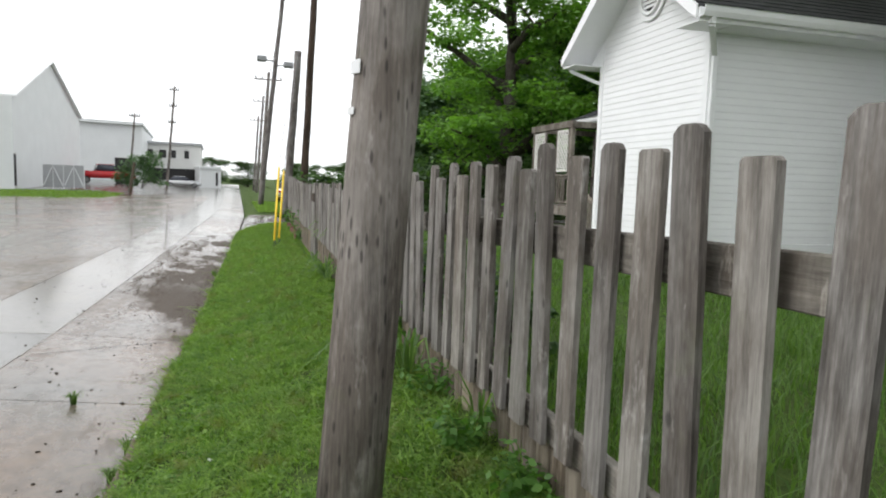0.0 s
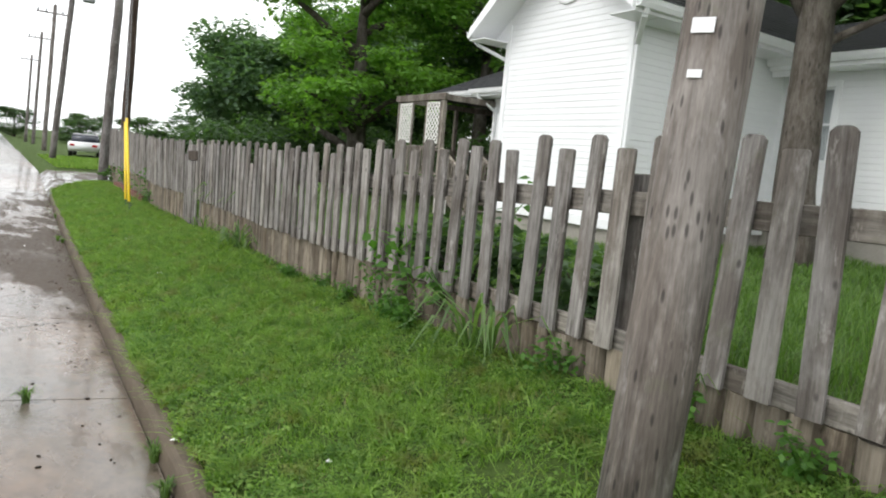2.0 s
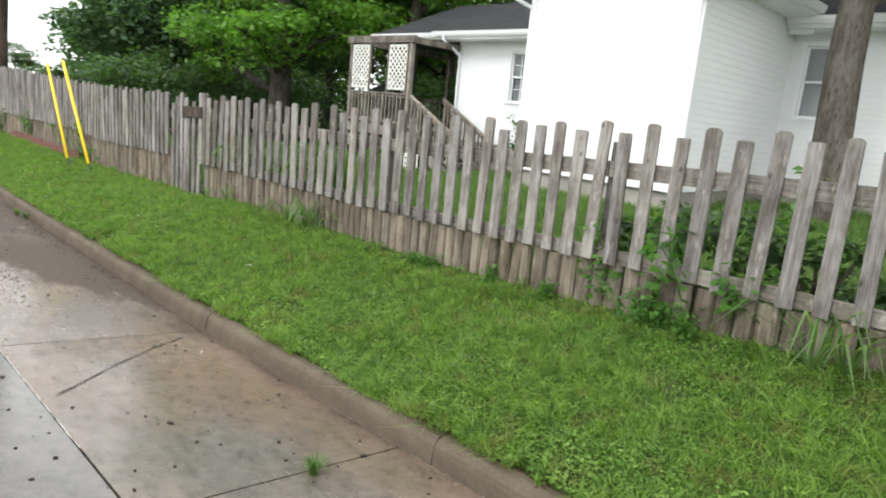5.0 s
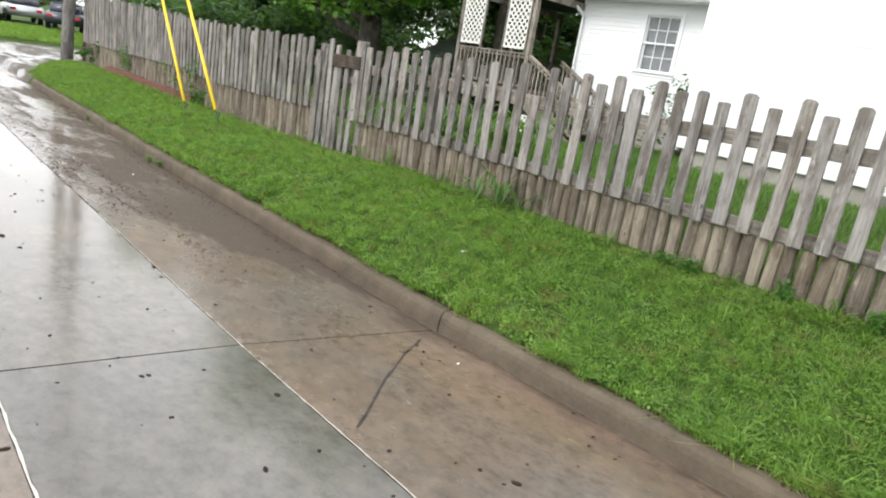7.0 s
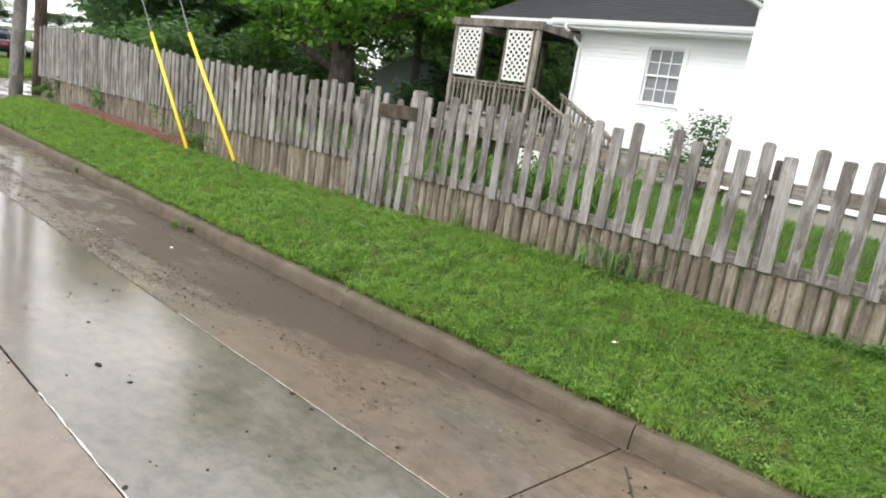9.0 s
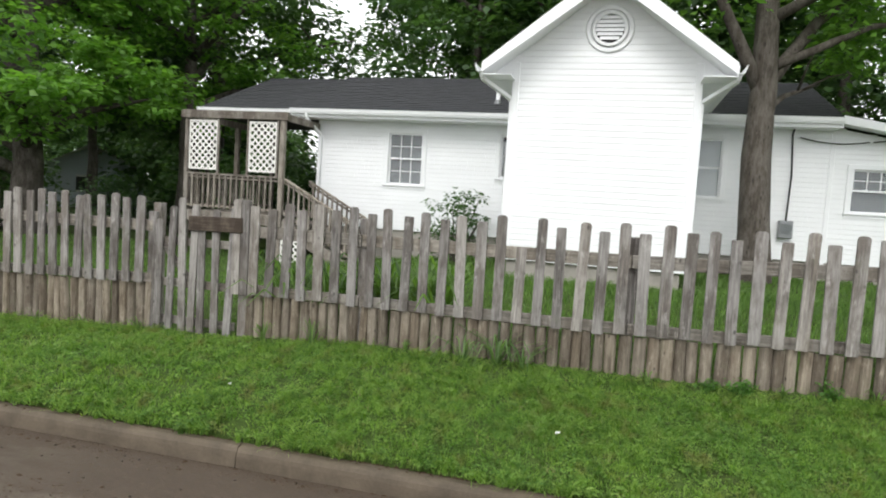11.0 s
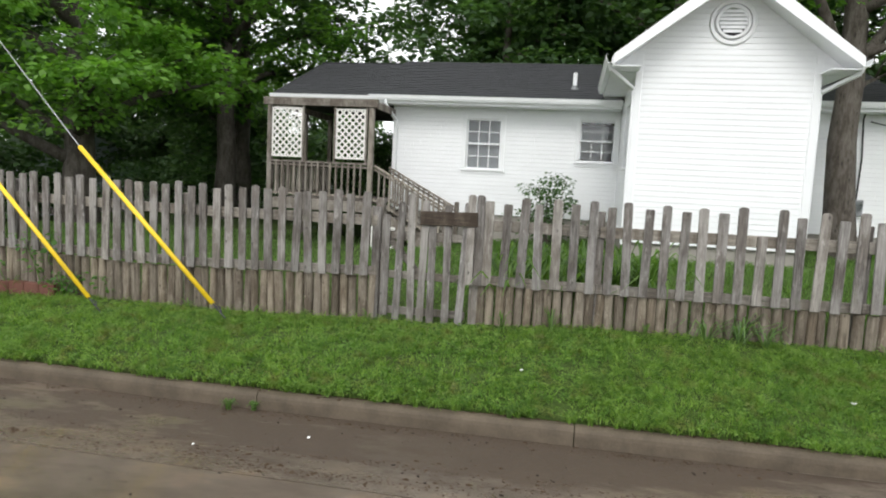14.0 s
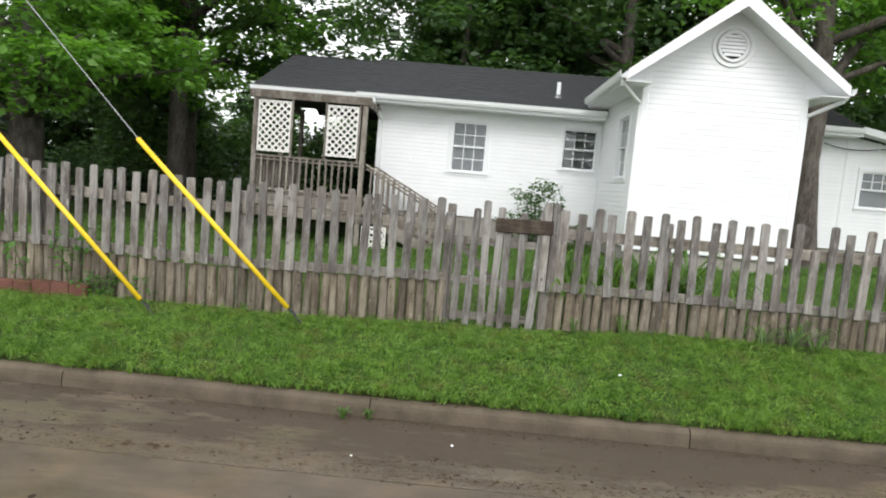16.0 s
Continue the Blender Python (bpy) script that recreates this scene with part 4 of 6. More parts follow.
# ---- porch ----
def build_porch():
    P = thing("porch", (7.46, 15.47, 0.0), "open wooden porch with white lattice screens and stair", "porch")
    x0, x1, ya, yb, zd = 7.444, 11.0, 14.374, 16.674, 0.98

    def add(nm, bm, mat, parent=P, label=""):
        ob = part(nm, bm, mat, parent, label)
        if parent is P:
            ob.matrix_parent_inverse = Matrix.Translation(P.location).inverted()
        return ob
    y = ya
    while y < yb - 0.05:
        add("deck_board", one_box((x0, y, zd - 0.035), (x1, y + 0.135, zd), 0.004), PORCH_WOOD)
        y += 0.142
    add("rim_joist", one_box((x0 - 0.04, ya - 0.02, zd - 0.22), (x0 - 0.002, yb + 0.02, zd - 0.01), 0.004), PORCH_WOOD_Y)
    for x, yy in ((x0 + 0.05, ya + 0.05), (x0 + 0.05, yb - 0.05), (9.3, yb - 0.05), (x1 - 0.1, yb - 0.05), (x1 - 0.1, ya + 0.1)):
        add("post", one_box((x - 0.05, yy - 0.05, -0.15), (x + 0.05, yy + 0.05, 2.88), 0.006), PORCH_WOOD)
    add("beam", one_box((x0 - 0.03, ya - 0.08, 2.88), (x0 + 0.07, yb + 0.08, 3.04), 0.006), PORCH_WOOD_Y)
    for yy in (ya + 0.0, yb - 0.05):
        bm = bmesh.new()
        beam(bm, (x0 + 0.075, yy, 2.95), (x1, yy, 2.93), 0.045, 0.14, 0.004)
        add("side_beam", bm, PORCH_WOOD)
    for a, b in ((14.544, 15.174), (15.904, 16.574)):
        for yy in (a - 0.02, b + 0.02):
            add("screen_post", one_box((x0 + 0.0, yy - 0.02, 1.72), (x0 + 0.05, yy + 0.02, 2.88), 0.003), PORCH_WOOD)
        lat = add("lattice_panel", lattice(b - a, 1.83, 2.84, 0.142), LATTICE_WHITE, P, "white diagonal lattice screen")
        lat.matrix_basis = pose(x0 + 0.02, a, 0)
    railing(add, (x0 + 0.02, ya + 0.1, zd + 0.06), (x0 + 0.02, yb - 0.1, zd + 0.06), 0.70, 0.125)
    railing(add, (x0 + 0.1, yb - 0.04, zd + 0.06), (x1 - 0.15, yb - 0.04, zd + 0.06), 0.70, 0.14)
    # stair down along the wall
    n, run, rise = 5, 0.3, 0.165
    for i in range(n):
        z = zd - rise * (i + 1)
        add("tread", one_box((x0 + 0.05, ya - run * (i + 1), z - 0.04), (x0 + 1.05, ya - run * i + 0.02, z), 0.004), PORCH_WOOD)
    for x in (x0 + 0.02, x0 + 1.08):
        bm = bmesh.new()
        beam(bm, (x, ya, zd - 0.16), (x, ya - run * n - 0.1, zd - rise * n - 0.2), 0.045, 0.24, 0.004)
        add("stringer", bm, PORCH_WOOD_Y)
        railing(add, (x, ya - 0.05, zd + 0.02), (x, ya - run * n - 0.05, zd - rise * n + 0.06), 0.72, 0.13)
        add("newel", one_box((x - 0.045, ya - run * n - 0.14, 0.0), (x + 0.045, ya - run * n - 0.05, 1.05), 0.006), PORCH_WOOD)
    for a, b in ((13.824, 14.324),):
        lat = add("lattice_panel", lattice(b - a, 0.03, 0.5, 0.13), LATTICE_WHITE, P, "white lattice under the stair")
        lat.matrix_basis = pose(x0 - 0.06, a, 0)


def lattice(width, z0, z1, step):
    """Two crossing layers of diagonal laths within a thin frame."""
    bm = bmesh.new()
    h = z1 - z0
    for layer, sgn in ((0.0, 1), (0.008, -1)):
        c = -h
        while c < width + h:
            # line y = c + sgn*(z) clipped to the panel
            pts = []
            for zz in np.linspace(0, h, 60):
                yy = c + zz if sgn > 0 else c + h - zz
                if 0 <= yy <= width:
                    pts.append((yy, zz))
            if len(pts) > 2:
                (ya, za), (yb, zb) = pts[0], pts[-1]
                d = Vector((0, yb - ya, zb - za)).normalized()
                n = Vector((0, -d.z, d.y)) * 0.0175
                a, b = Vector((layer, ya, z0 + za)), Vector((layer, yb, z0 + zb))
                f = [bm.verts.new(v) for v in (a - n, b - n, b + n, a + n)]
                k = [bm.verts.new(v + Vector((0.007, 0, 0))) for v in (a - n, b - n, b + n, a + n)]
                bm.faces.new(f)
                bm.faces.new(list(reversed(k)))
                for i in range(4):
                    bm.faces.new((f[i], k[i], k[(i + 1) % 4], f[(i + 1) % 4]))
            c += step
    for lo, hi in (((-0.004, 0, z0), (0.018, 0.03, z1)), ((-0.004, width - 0.03, z0), (0.018, width, z1)), ((-0.004, 0.03, z0), (0.018, width - 0.03, z0 + 0.03)), ((-0.004, 0.03, z1 - 0.03), (0.018, width - 0.03, z1))):
        box(bm, lo, hi)
    bmesh.ops.recalc_face_normals(bm, faces=bm.faces)
    return bm


def railing(add, a, b, h, step):
    a, b = Vector(a), Vector(b)
    for dz, w, t in ((h, 0.09, 0.035), (0.04, 0.04, 0.06), (h - 0.07, 0.04, 0.07)):
        bm = bmesh.new()
        beam(bm, a + Vector((0, 0, dz)), b + Vector((0, 0, dz)), w if dz == h else t, t if dz == h else w, 0.004)
        add("rail", bm, PORCH_WOOD_Y)
    n = int((b - a).length / step)
    for i in range(1, n):
        p = a.lerp(b, i / n)
        add("baluster", one_box((p.x - 0.055, p.y - 0.018, p.z), (p.x - 0.022, p.y + 0.018, p.z + h - 0.01), 0.0), PORCH_WOOD)


build_porch()

# the cottage stands parallel to the fence, so it is turned a little about the foot of its wing
TURN = pose(5.5, 8.17, 0, 0, 0, -1.95) @ pose(-5.5, -8.17, 0)
for ob in [o for o in scene.objects if o.parent is None and o.name.split(".")[0] in ("house", "porch", "gable_vent", "roof_pipe", "window_1", "window_2", "window_3", "window_4", "window_5")]:
    ob.matrix_basis = TURN @ ob.matrix_basis


# ---- street furniture ----
def pole(name, base, top, r0, r1, mat, label, sides=20):
    p = thing(name, base, label, "utility pole")
    b, t = Vector(base), Vector(top)
    bm = bmesh.new()
    n = 14
    pts = [(t - b) * (i / n) + Vector((0.008 * math.sin(i * 1.7), 0.008 * math.cos(i * 2.3), 0)) for i in range(n + 1)]
    pts[0] = Vector((0, 0, -0.3))
    tube(bm, pts, [r0 + (r1 - r0) * i / n for i in range(n + 1)], sides, wobble=0.025)
    part("shaft", bm, mat, p, smooth=True)
    return p


near = pole("utility_pole", (0.366, 2.265, land(0.366, 2.265)), (1.13, 2.2, 9.0), 0.114, 0.108, POLE_WOOD, "weathered grey wooden utility pole in the verge")
for z, w, h in ((1.80, 0.068, 0.044), (1.66, 0.044, 0.024)):
    d = Vector((-0.85, -0.53, 0)).normalized()
    c = Vector((0.385 + 0.087 * (z - 0.41), 2.255, z)) + d * 0.113 + Vector((-0.53, 0.85, 0)) * 0.045
    bm = one_box((-0.002, -w / 2, -h / 2), (0.002, w / 2, h / 2), 0.001, Matrix.Translation(c - near.location) @ pose(0, 0, 0, 2, 0, 15))
    part("tag_plate", bm, PLATE, near, "small pale metal tag")
short_pole = pole("utility_pole", (1.75, 25.4, -0.33), (2.2, 25.6, 6.15), 0.155, 0.125, POLE_WOOD, "cut-off grey wooden pole at the street corner")
tall_pole = pole("utility_pole", (2.42, 25.9, -0.33), (3.0, 26.2, 12.5), 0.15, 0.11, POLE_BROWN, "tall dark brown wooden utility pole at the corner")


def guy_wire(foot, guard_top, end, label):
    g = thing("guy_wire", foot, label, "guy wire")
    f, t, e = Vector(foot), Vector(guard_top), Vector(end)
    bm = bmesh.new()
    tube(bm, [Vector(), t - f], 0.024, 10)
    part("guard", bm, YELLOW, g, "bright yellow plastic guy guard", smooth=True)
    bm = bmesh.new()
    tube(bm, [(t - f), (e - f)], 0.006, 6)
    part("cable", bm, STEEL, g)
    d = (t - f).normalized()
    bm = bmesh.new()
    tube(bm, [-d * 0.2, -d * 0.0], 0.007, 6)
    tube(bm, [-d * 0.12 + Vector((0.02, 0, 0)), -d * 0.08 + Vector((0.04, 0, 0.01)), -d * 0.04 + Vector((0.02, 0, 0))], 0.008, 6)
    part("anchor_rod", bm, DARK_METAL, g)


guy_wire((0.763, 13.98, 0.16), (0.94, 15.6, 1.67), (2.72, 25.9, 11.9), "steel guy wire with yellow guard anchored in the verge")
guy_wire((0.944, 15.51, 0.07), (1.15, 17.15, 1.62), (2.6, 25.9, 9.7), "steel guy wire with yellow guard anchored in the verge")


# ---- trees ----
def leaf_cloud(name, centres, per, leaf, material, parent, rng, flat=0.75, droop=0.25):
    """Many small folded leaves scattered in clumps; each leaf two triangles."""
    nrng = np.random.default_rng(rng.randrange(10 ** 6))
    C = np.array([c[:3] for c in centres])
    R = np.array([c[3] for c in centres])
    idx = np.repeat(np.arange(len(C)), per)
    n = len(idx)
    d = nrng.normal(size=(n, 3))
    d /= np.linalg.norm(d, axis=1)[:, None]
    r = nrng.uniform(0.25, 1.0, n) ** 0.6 * R[idx] * nrng.choice([0.8, 1.0, 1.0, 1.25], n)
    pos = C[idx] + d * r[:, None] * np.array([1, 1, flat])
    a = nrng.uniform(0, 2 * np.pi, n)
    out = d * np.array([1, 1, 0.3]) + np.stack([np.cos(a), np.sin(a), np.full(n, -droop)], 1) * 0.9
    out /= np.linalg.norm(out, axis=1)[:, None]
    up = np.array([0, 0, 1]) + nrng.normal(size=(n, 3)) * 0.45
    side = np.cross(out, up)
    side /= np.linalg.norm(side, axis=1)[:, None] + 1e-6
    nor = np.cross(side, out)
    L = leaf * nrng.uniform(0.6, 1.25, n)[:, None]
    W = L * 0.34
    v = np.stack([pos, pos + out * L * 0.45 + side * W + nor * L * 0.08, pos + out * L, pos + out * L * 0.45 - side * W + nor * L * 0.08], 1).reshape(-1, 3)
    f = np.arange(n * 4).reshape(-1, 4)
    tri = np.concatenate([f[:, [0, 1, 2]], f[:, [0, 2, 3]]])
    me = bpy.data.meshes.new(name)
    me.vertices.add(len(v))
    me.vertices.foreach_set("co", v.ravel())
    me.loops.add(len(tri) * 3)
    me.loops.foreach_set("vertex_index", tri.ravel())
    me.polygons.add(len(tri))
    me.polygons.foreach_set("loop_start", np.arange(0, len(tri) * 3, 3))
    me.update(calc_edges=True)
    me.materials.append(material)
    ob = new(name, me)
    ob.parent = parent
    return ob


def tree(name, base, height, spread, trunk_r, label, leaf, material, n_limbs, clumps, per, seed, low=0.3, lean=(0, 0), clump_r=0.9, limbs=(), flat=0.75):
    """A tapered trunk that forks into limbs, with clumps of leaves along and round them."""
    rng = random.Random(seed)
    t = thing(name, base, label, "tree")
    top = Vector((lean[0], lean[1], height * 0.82))
    n = 9
    pts = [Vector((0, 0, -0.3)), Vector((0, 0, 0.3))] + [top * (i / n) + Vector((rng.uniform(-1, 1), rng.uniform(-1, 1), 0)) * 0.03 * height / 8 for i in range(1, n + 1)]
    radii = [trunk_r * 1.4, trunk_r * 1.1] + [trunk_r * (1.08 - 0.9 * i / n) for i in range(1, n + 1)]
    bm = bmesh.new()
    tube(bm, pts, radii, 12, wobble=0.07)
    ends = []
    specs = [(Vector(s[0]), Vector(s[1]), s[2]) for s in limbs]
    for i in range(n_limbs):
        h = height * rng.uniform(low, 0.75)
        a = 2.4 * i + rng.uniform(-0.4, 0.4)
        reach = spread * rng.uniform(0.55, 0.95) * (1.1 - 0.5 * abs(h / height - 0.45))
        s = top * (h / (height * 0.82))
        specs.append((s, s + Vector((math.cos(a) * reach, math.sin(a) * reach, reach * rng.uniform(0.15, 0.6))), trunk_r * 0.42))
    for s, e, r in specs:
        m = s.lerp(e, 0.5) + Vector((rng.uniform(-0.2, 0.2), rng.uniform(-0.2, 0.2), rng.uniform(0.0, 0.35)))
        path = [s, s.lerp(m, 0.5), m, m.lerp(e, 0.55), e]
        tube(bm, path, [r, r * 0.85, r * 0.65, r * 0.42, r * 0.15], 7, wobble=0.05)
        ends += [(m, 0.8), (m.lerp(e, 0.55), 0.9), (e, 1.0)]
        for _ in range(2):
            q = m.lerp(e, rng.uniform(0, 0.7))
            w = q + Vector((rng.uniform(-1, 1), rng.uniform(-1, 1), rng.uniform(0.1, 0.8))) * spread * 0.28
            tube(bm, [q, q.lerp(w, 0.5) + Vector((0, 0, 0.08)), w], [r * 0.35, r * 0.22, r * 0.07], 5)
            ends.append((w, 0.9))
    part("trunk", bm, BARK, t, smooth=True)
    cs = []
    while len(cs) < clumps:
        if rng.random() < 0.6 and ends:
            p, k = rng.choice(ends)
            c = p + Vector((rng.gauss(0, 0.5), rng.gauss(0, 0.5), rng.gauss(0.1, 0.4))) * clump_r
        else:
            a, u = rng.uniform(0, 2 * math.pi), rng.uniform(low, 1.0)
            prof = math.sin(math.pi * min(1, max(0.12, (u - low) / (1.02 - low)) ** 0.8)) ** 0.6
            rr = spread * prof * rng.uniform(0.45, 1.0)
            c = top * u + Vector((math.cos(a) * rr, math.sin(a) * rr, height * 0.1 + rng.uniform(-0.3, 0.3)))
        cs.append((c.x, c.y, c.z, clump_r * rng.uniform(0.6, 1.2)))
    leaf_cloud("crown", cs, per, leaf, material, t, rng, flat)
    return t


# the maple behind the fence, with its low limb
tree("maple_tree", (9.4, 22.3, -0.05), 9.8, 3.7, 0.4, "bright green maple with a low spreading limb behind the fence", 0.2, LEAF_MAPLE, 11, 210, 105, 11, low=0.26, clump_r=0.72, flat=0.42,
     limbs=[((0, 0, 1.5), (-2.4, 2.0, 3.0), 0.17), ((0, 0, 2.2), (-2.9, -2.2, 3.2), 0.15), ((0, 0, 2.0), (-1.6, 2.8, 3.8), 0.14), ((0, 0, 2.4), (0.5, -3.2, 3.6), 0.14)])
tree("maple_tree", (13.6, 20.6, 0.0), 10.0, 4.0, 0.33, "leafy maple beyond the porch", 0.2, LEAF_MAPLE, 9, 170, 105, 12, low=0.3, clump_r=0.75, flat=0.45)
tree("yard_tree", (7.5, 5.52, 0.35), 12.0, 4.4, 0.26, "tall forked tree with grey-brown bark beside the wing", 0.17, LEAF_MAPLE, 0, 75, 170, 13, low=0.62, clump_r=0.85, lean=(0, 0.4),
     limbs=[((0, 0.13, 3.2), (-0.5, 1.3, 5.2), 0.13), ((0, 0.135, 3.3), (0.6, -1.6, 5.4), 0.14), ((0, 0.12, 2.9), (1.0, -1.0, 3.6), 0.07), ((0, 0.18, 4.4), (-1.6, -2.6, 5.6), 0.1), ((0, 0.2, 5), (1.6, 2.4, 7), 0.1), ((0, 0.145, 3.6), (-0.4, -2.6, 4.4), 0.08)])
proto = [tree("woodland_tree", (22, -6 + i * 9, -0.1), 12.5 + i, 4.6, 0.3, "dense dark green tree behind the cottage", 0.27, LEAF_DARK, 9, 175, 112, 21 + i, low=0.18, clump_r=1.0, flat=0.55) for i in range(3)]
rng = random.Random(8)
spots = [(17.5, 12.5), (16.5, 21.5), (17.5, 7.0), (18.5, 1.0), (17.0, -4.5), (23.5, 4), (24, 14.5), (23, 27),
         (19, 37), (23, 38), (27, 36), (26, 9), (16, -10), (25, -12)]
for i, (x, y) in enumerate(spots):
    s = rng.uniform(0.85, 1.12)
    ob = copy_thing(proto[i % 3], pose(x, y, -0.1, 0, 0, rng.uniform(0, 360)))
    if y > 30 and x < 15:
        s *= 0.72
    ob.scale = (s, s, s * rng.uniform(0.92, 1.1))
# the haze over these trees is in their leaf colour, not in the air
hazy = tree("street_tree", (9.2, 32.8, -0.1), 6.7, 3.2, 0.26, "broad tree near the street corner, its leaves tinted with distance haze", 0.27, LEAF_PALE_HAZE, 9, 190, 130, 27, low=0.14, clump_r=0.8)
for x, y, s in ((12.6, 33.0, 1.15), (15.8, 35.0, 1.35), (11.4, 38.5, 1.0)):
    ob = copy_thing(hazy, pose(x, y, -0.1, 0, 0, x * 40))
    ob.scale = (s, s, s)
for i, (x, y, s) in enumerate([(8, 95, 0.6), (14, 92, 0.7), (20, 95, 0.75), (26, 90, 0.7), (32, 92, 0.8), (40, 90, 0.8), (2, 130, 0.8), (-5, 150, 0.9), (-11, 150, 0.8), (11, 125, 0.8), (-20, 140, 0.9), (50, 85, 0.8), (24, 70, 0.6), (33, 66, 0.6)]):
    ob = copy_thing(proto[i % 3], pose(x, y, -0.3, 0, 0, i * 77))
    ob.scale = (s, s, s * 0.62)
    ob.location.z = -1.6
    ob["label"] = "distant rounded green tree beyond the car park"


# ---- grass ----
def blades(name, pts, h, w, material, label, seed, bend=0.5, spread=0.35):
    """Single bent blades at the points given, in one mesh."""
    g = np.random.default_rng(seed)
    p = np.asarray(pts)
    n = len(p)
    a = g.uniform(0, 2 * np.pi, n)
    hh = h * g.uniform(0.5, 1.3, n)
    if p.shape[1] > 3:
        hh = hh * p[:, 3]
        p = p[:, :3]
    ww = w * g.uniform(0.7, 1.3, n)
    side = np.stack([np.cos(a), np.sin(a), np.zeros(n)], 1) * ww[:, None] / 2
    t = g.normal(size=(n, 2)) * spread
    mid = p + np.stack([t[:, 0] * hh * 0.4, t[:, 1] * hh * 0.4, hh * 0.6], 1)
    tip = p + np.stack([t[:, 0] * hh * (1 + bend), t[:, 1] * hh * (1 + bend), hh * 0.95], 1)
    v = np.stack([p - side, p + side, mid + side * 0.75, mid - side * 0.75, tip], 1).reshape(-1, 3)
    k = np.arange(n)[:, None] * 5
    tri = np.concatenate([k + [0, 1, 2], k + [0, 2, 3], k + [3, 2, 4]])
    me = bpy.data.meshes.new(name)
    me.vertices.add(len(v))
    me.vertices.foreach_set("co", v.ravel())
    me.loops.add(len(tri) * 3)
    me.loops.foreach_set("vertex_index", tri.ravel())
    me.polygons.add(len(tri))
    me.polygons.foreach_set("loop_start", np.arange(0, len(tri) * 3, 3))
    me.update(calc_edges=True)
    me.materials.append(material)
    return tagged(new(name, me), label, "grass", kind="stuff")


def verge_points(n, seed, y0, y1, clump=0.03):
    """Blade roots in small clumps over the verge, ragged in density and height."""
    g = random.Random(seed)
    out = []
    while len(out) < n:
        y = g.uniform(y0, y1)
        x = kerb_x(y) + 0.09 + (fence_x(y) - kerb_x(y) - 0.1) * g.random()
        if not on_verge(x, y):
            continue
        k = noise.noise(Vector((x * 1.3, y * 1.3, 3)))
        q = noise.noise(Vector((x * 9, y * 9, 9))) * 1.25
        if k + q < -0.2 and g.random() < 0.8:
            continue
        h = max(0.3, 0.85 + 0.6 * k + 1.0 * q) * g.uniform(0.8, 1.2)
        for _ in range(g.randint(4, 11)):
            xx, yy = x + g.gauss(0, clump), y + g.gauss(0, clump)
            if xx > kerb_x(yy) + 0.07:
                out.append((xx, yy, land(xx, yy) - 0.004, h))
    return out


blades("lawn_grass", verge_points(105000, 1, -1.0, 9.5), 0.046, 0.006, GRASS_BLADE, "short mown green grass of the verge", 1, spread=0.55)
blades("lawn_grass", verge_points(70000, 2, 9.5, 23.5), 0.05, 0.008, GRASS_BLADE, "short mown green grass of the verge", 2, spread=0.55)


def tuft_points(n, seed, y0, y1):
    """Roots of longer, loose tufts that stand out of the mown grass, many along the kerb."""
    g = random.Random(seed)
    out = []
    while len(out) < n:
        y = g.uniform(y0, y1)
        u = g.random() ** (3 if g.random() < 0.45 else 1)
        x = kerb_x(y) + 0.09 + (fence_x(y) - kerb_x(y) - 0.13) * u
        if not on_verge(x, y) or noise.noise(Vector((x * 2.1, y * 2.1, 40))) < -0.05:
            continue
        h = g.uniform(0.6, 1.35)
        for _ in range(g.randint(7, 18)):
            xx, yy = x + g.gauss(0, 0.022), y + g.gauss(0, 0.022)
            if xx > kerb_x(yy) + 0.045:
                out.append((xx, yy, land(xx, yy) - 0.004, h))
    return out


blades("lawn_grass", tuft_points(24000, 5, -1.0, 10.5), 0.075, 0.008, GRASS_BLADE, "loose longer tufts in the mown verge grass", 7, bend=0.9, spread=0.85)
blades("lawn_grass", tuft_points(15000, 6, 10.5, 23.0), 0.075, 0.010, GRASS_BLADE, "loose longer tufts in the mown verge grass", 8, bend=0.9, spread=0.85)
blades("dry_grass", verge_points(3500, 3, -1.0, 14.0, 0.02), 0.05, 0.004, DRY_BLADE, "scattered dry stems in the verge", 3, spread=0.9)


def clover(n, y0, y1, seed, leaf=0.024, edge=0.0):
    g = random.Random(seed)
    cs = []
    while len(cs) < n:
        y = g.uniform(y0, y1)
        x = kerb_x(y) + 0.1 + (fence_x(y) - kerb_x(y) - 0.15) * g.random() ** (1 + 3 * edge)
        k = noise.noise(Vector((x * 1.7 + 20, y * 1.7, 5))) + edge
        if not on_verge(x, y) or k < 0.05 and g.random() < 0.85:
            continue
        cs.append((x, y, land(x, y) + 0.03, g.uniform(0.02, 0.06)))
    ob = leaf_cloud("lawn_weeds", cs, 10, leaf, CLOVER_LEAF, None, g, flat=0.35, droop=0.1)
    tagged(ob, "low broad-leaved weeds scattered in the verge", "weed", kind="stuff")


clover(5200, 0.5, 11, 71, 0.019)
clover(2600, 11, 21, 72, 0.025)
clover(1500, 1.5, 20, 73, 0.028, 0.5)


def yard_points(n, seed, y0, y1, x0, x1):
    g = random.Random(seed)
    out = []
    while len(out) < n:
        y, x = g.uniform(y0, y1), 0
        x = fence_x(y) + 0.08 + g.uniform(x0, x1) ** 1.0
        if 5.45 < x < 9.2 and 6.8 < y < 9.5 or x > 9.1 and y < 14.3:
            continue
        k = noise.noise(Vector((x * 0.8, y * 0.8, 7)))
        out.append((x, y, land(x, y) - 0.01, 0.75 + 0.7 * k))
    return out


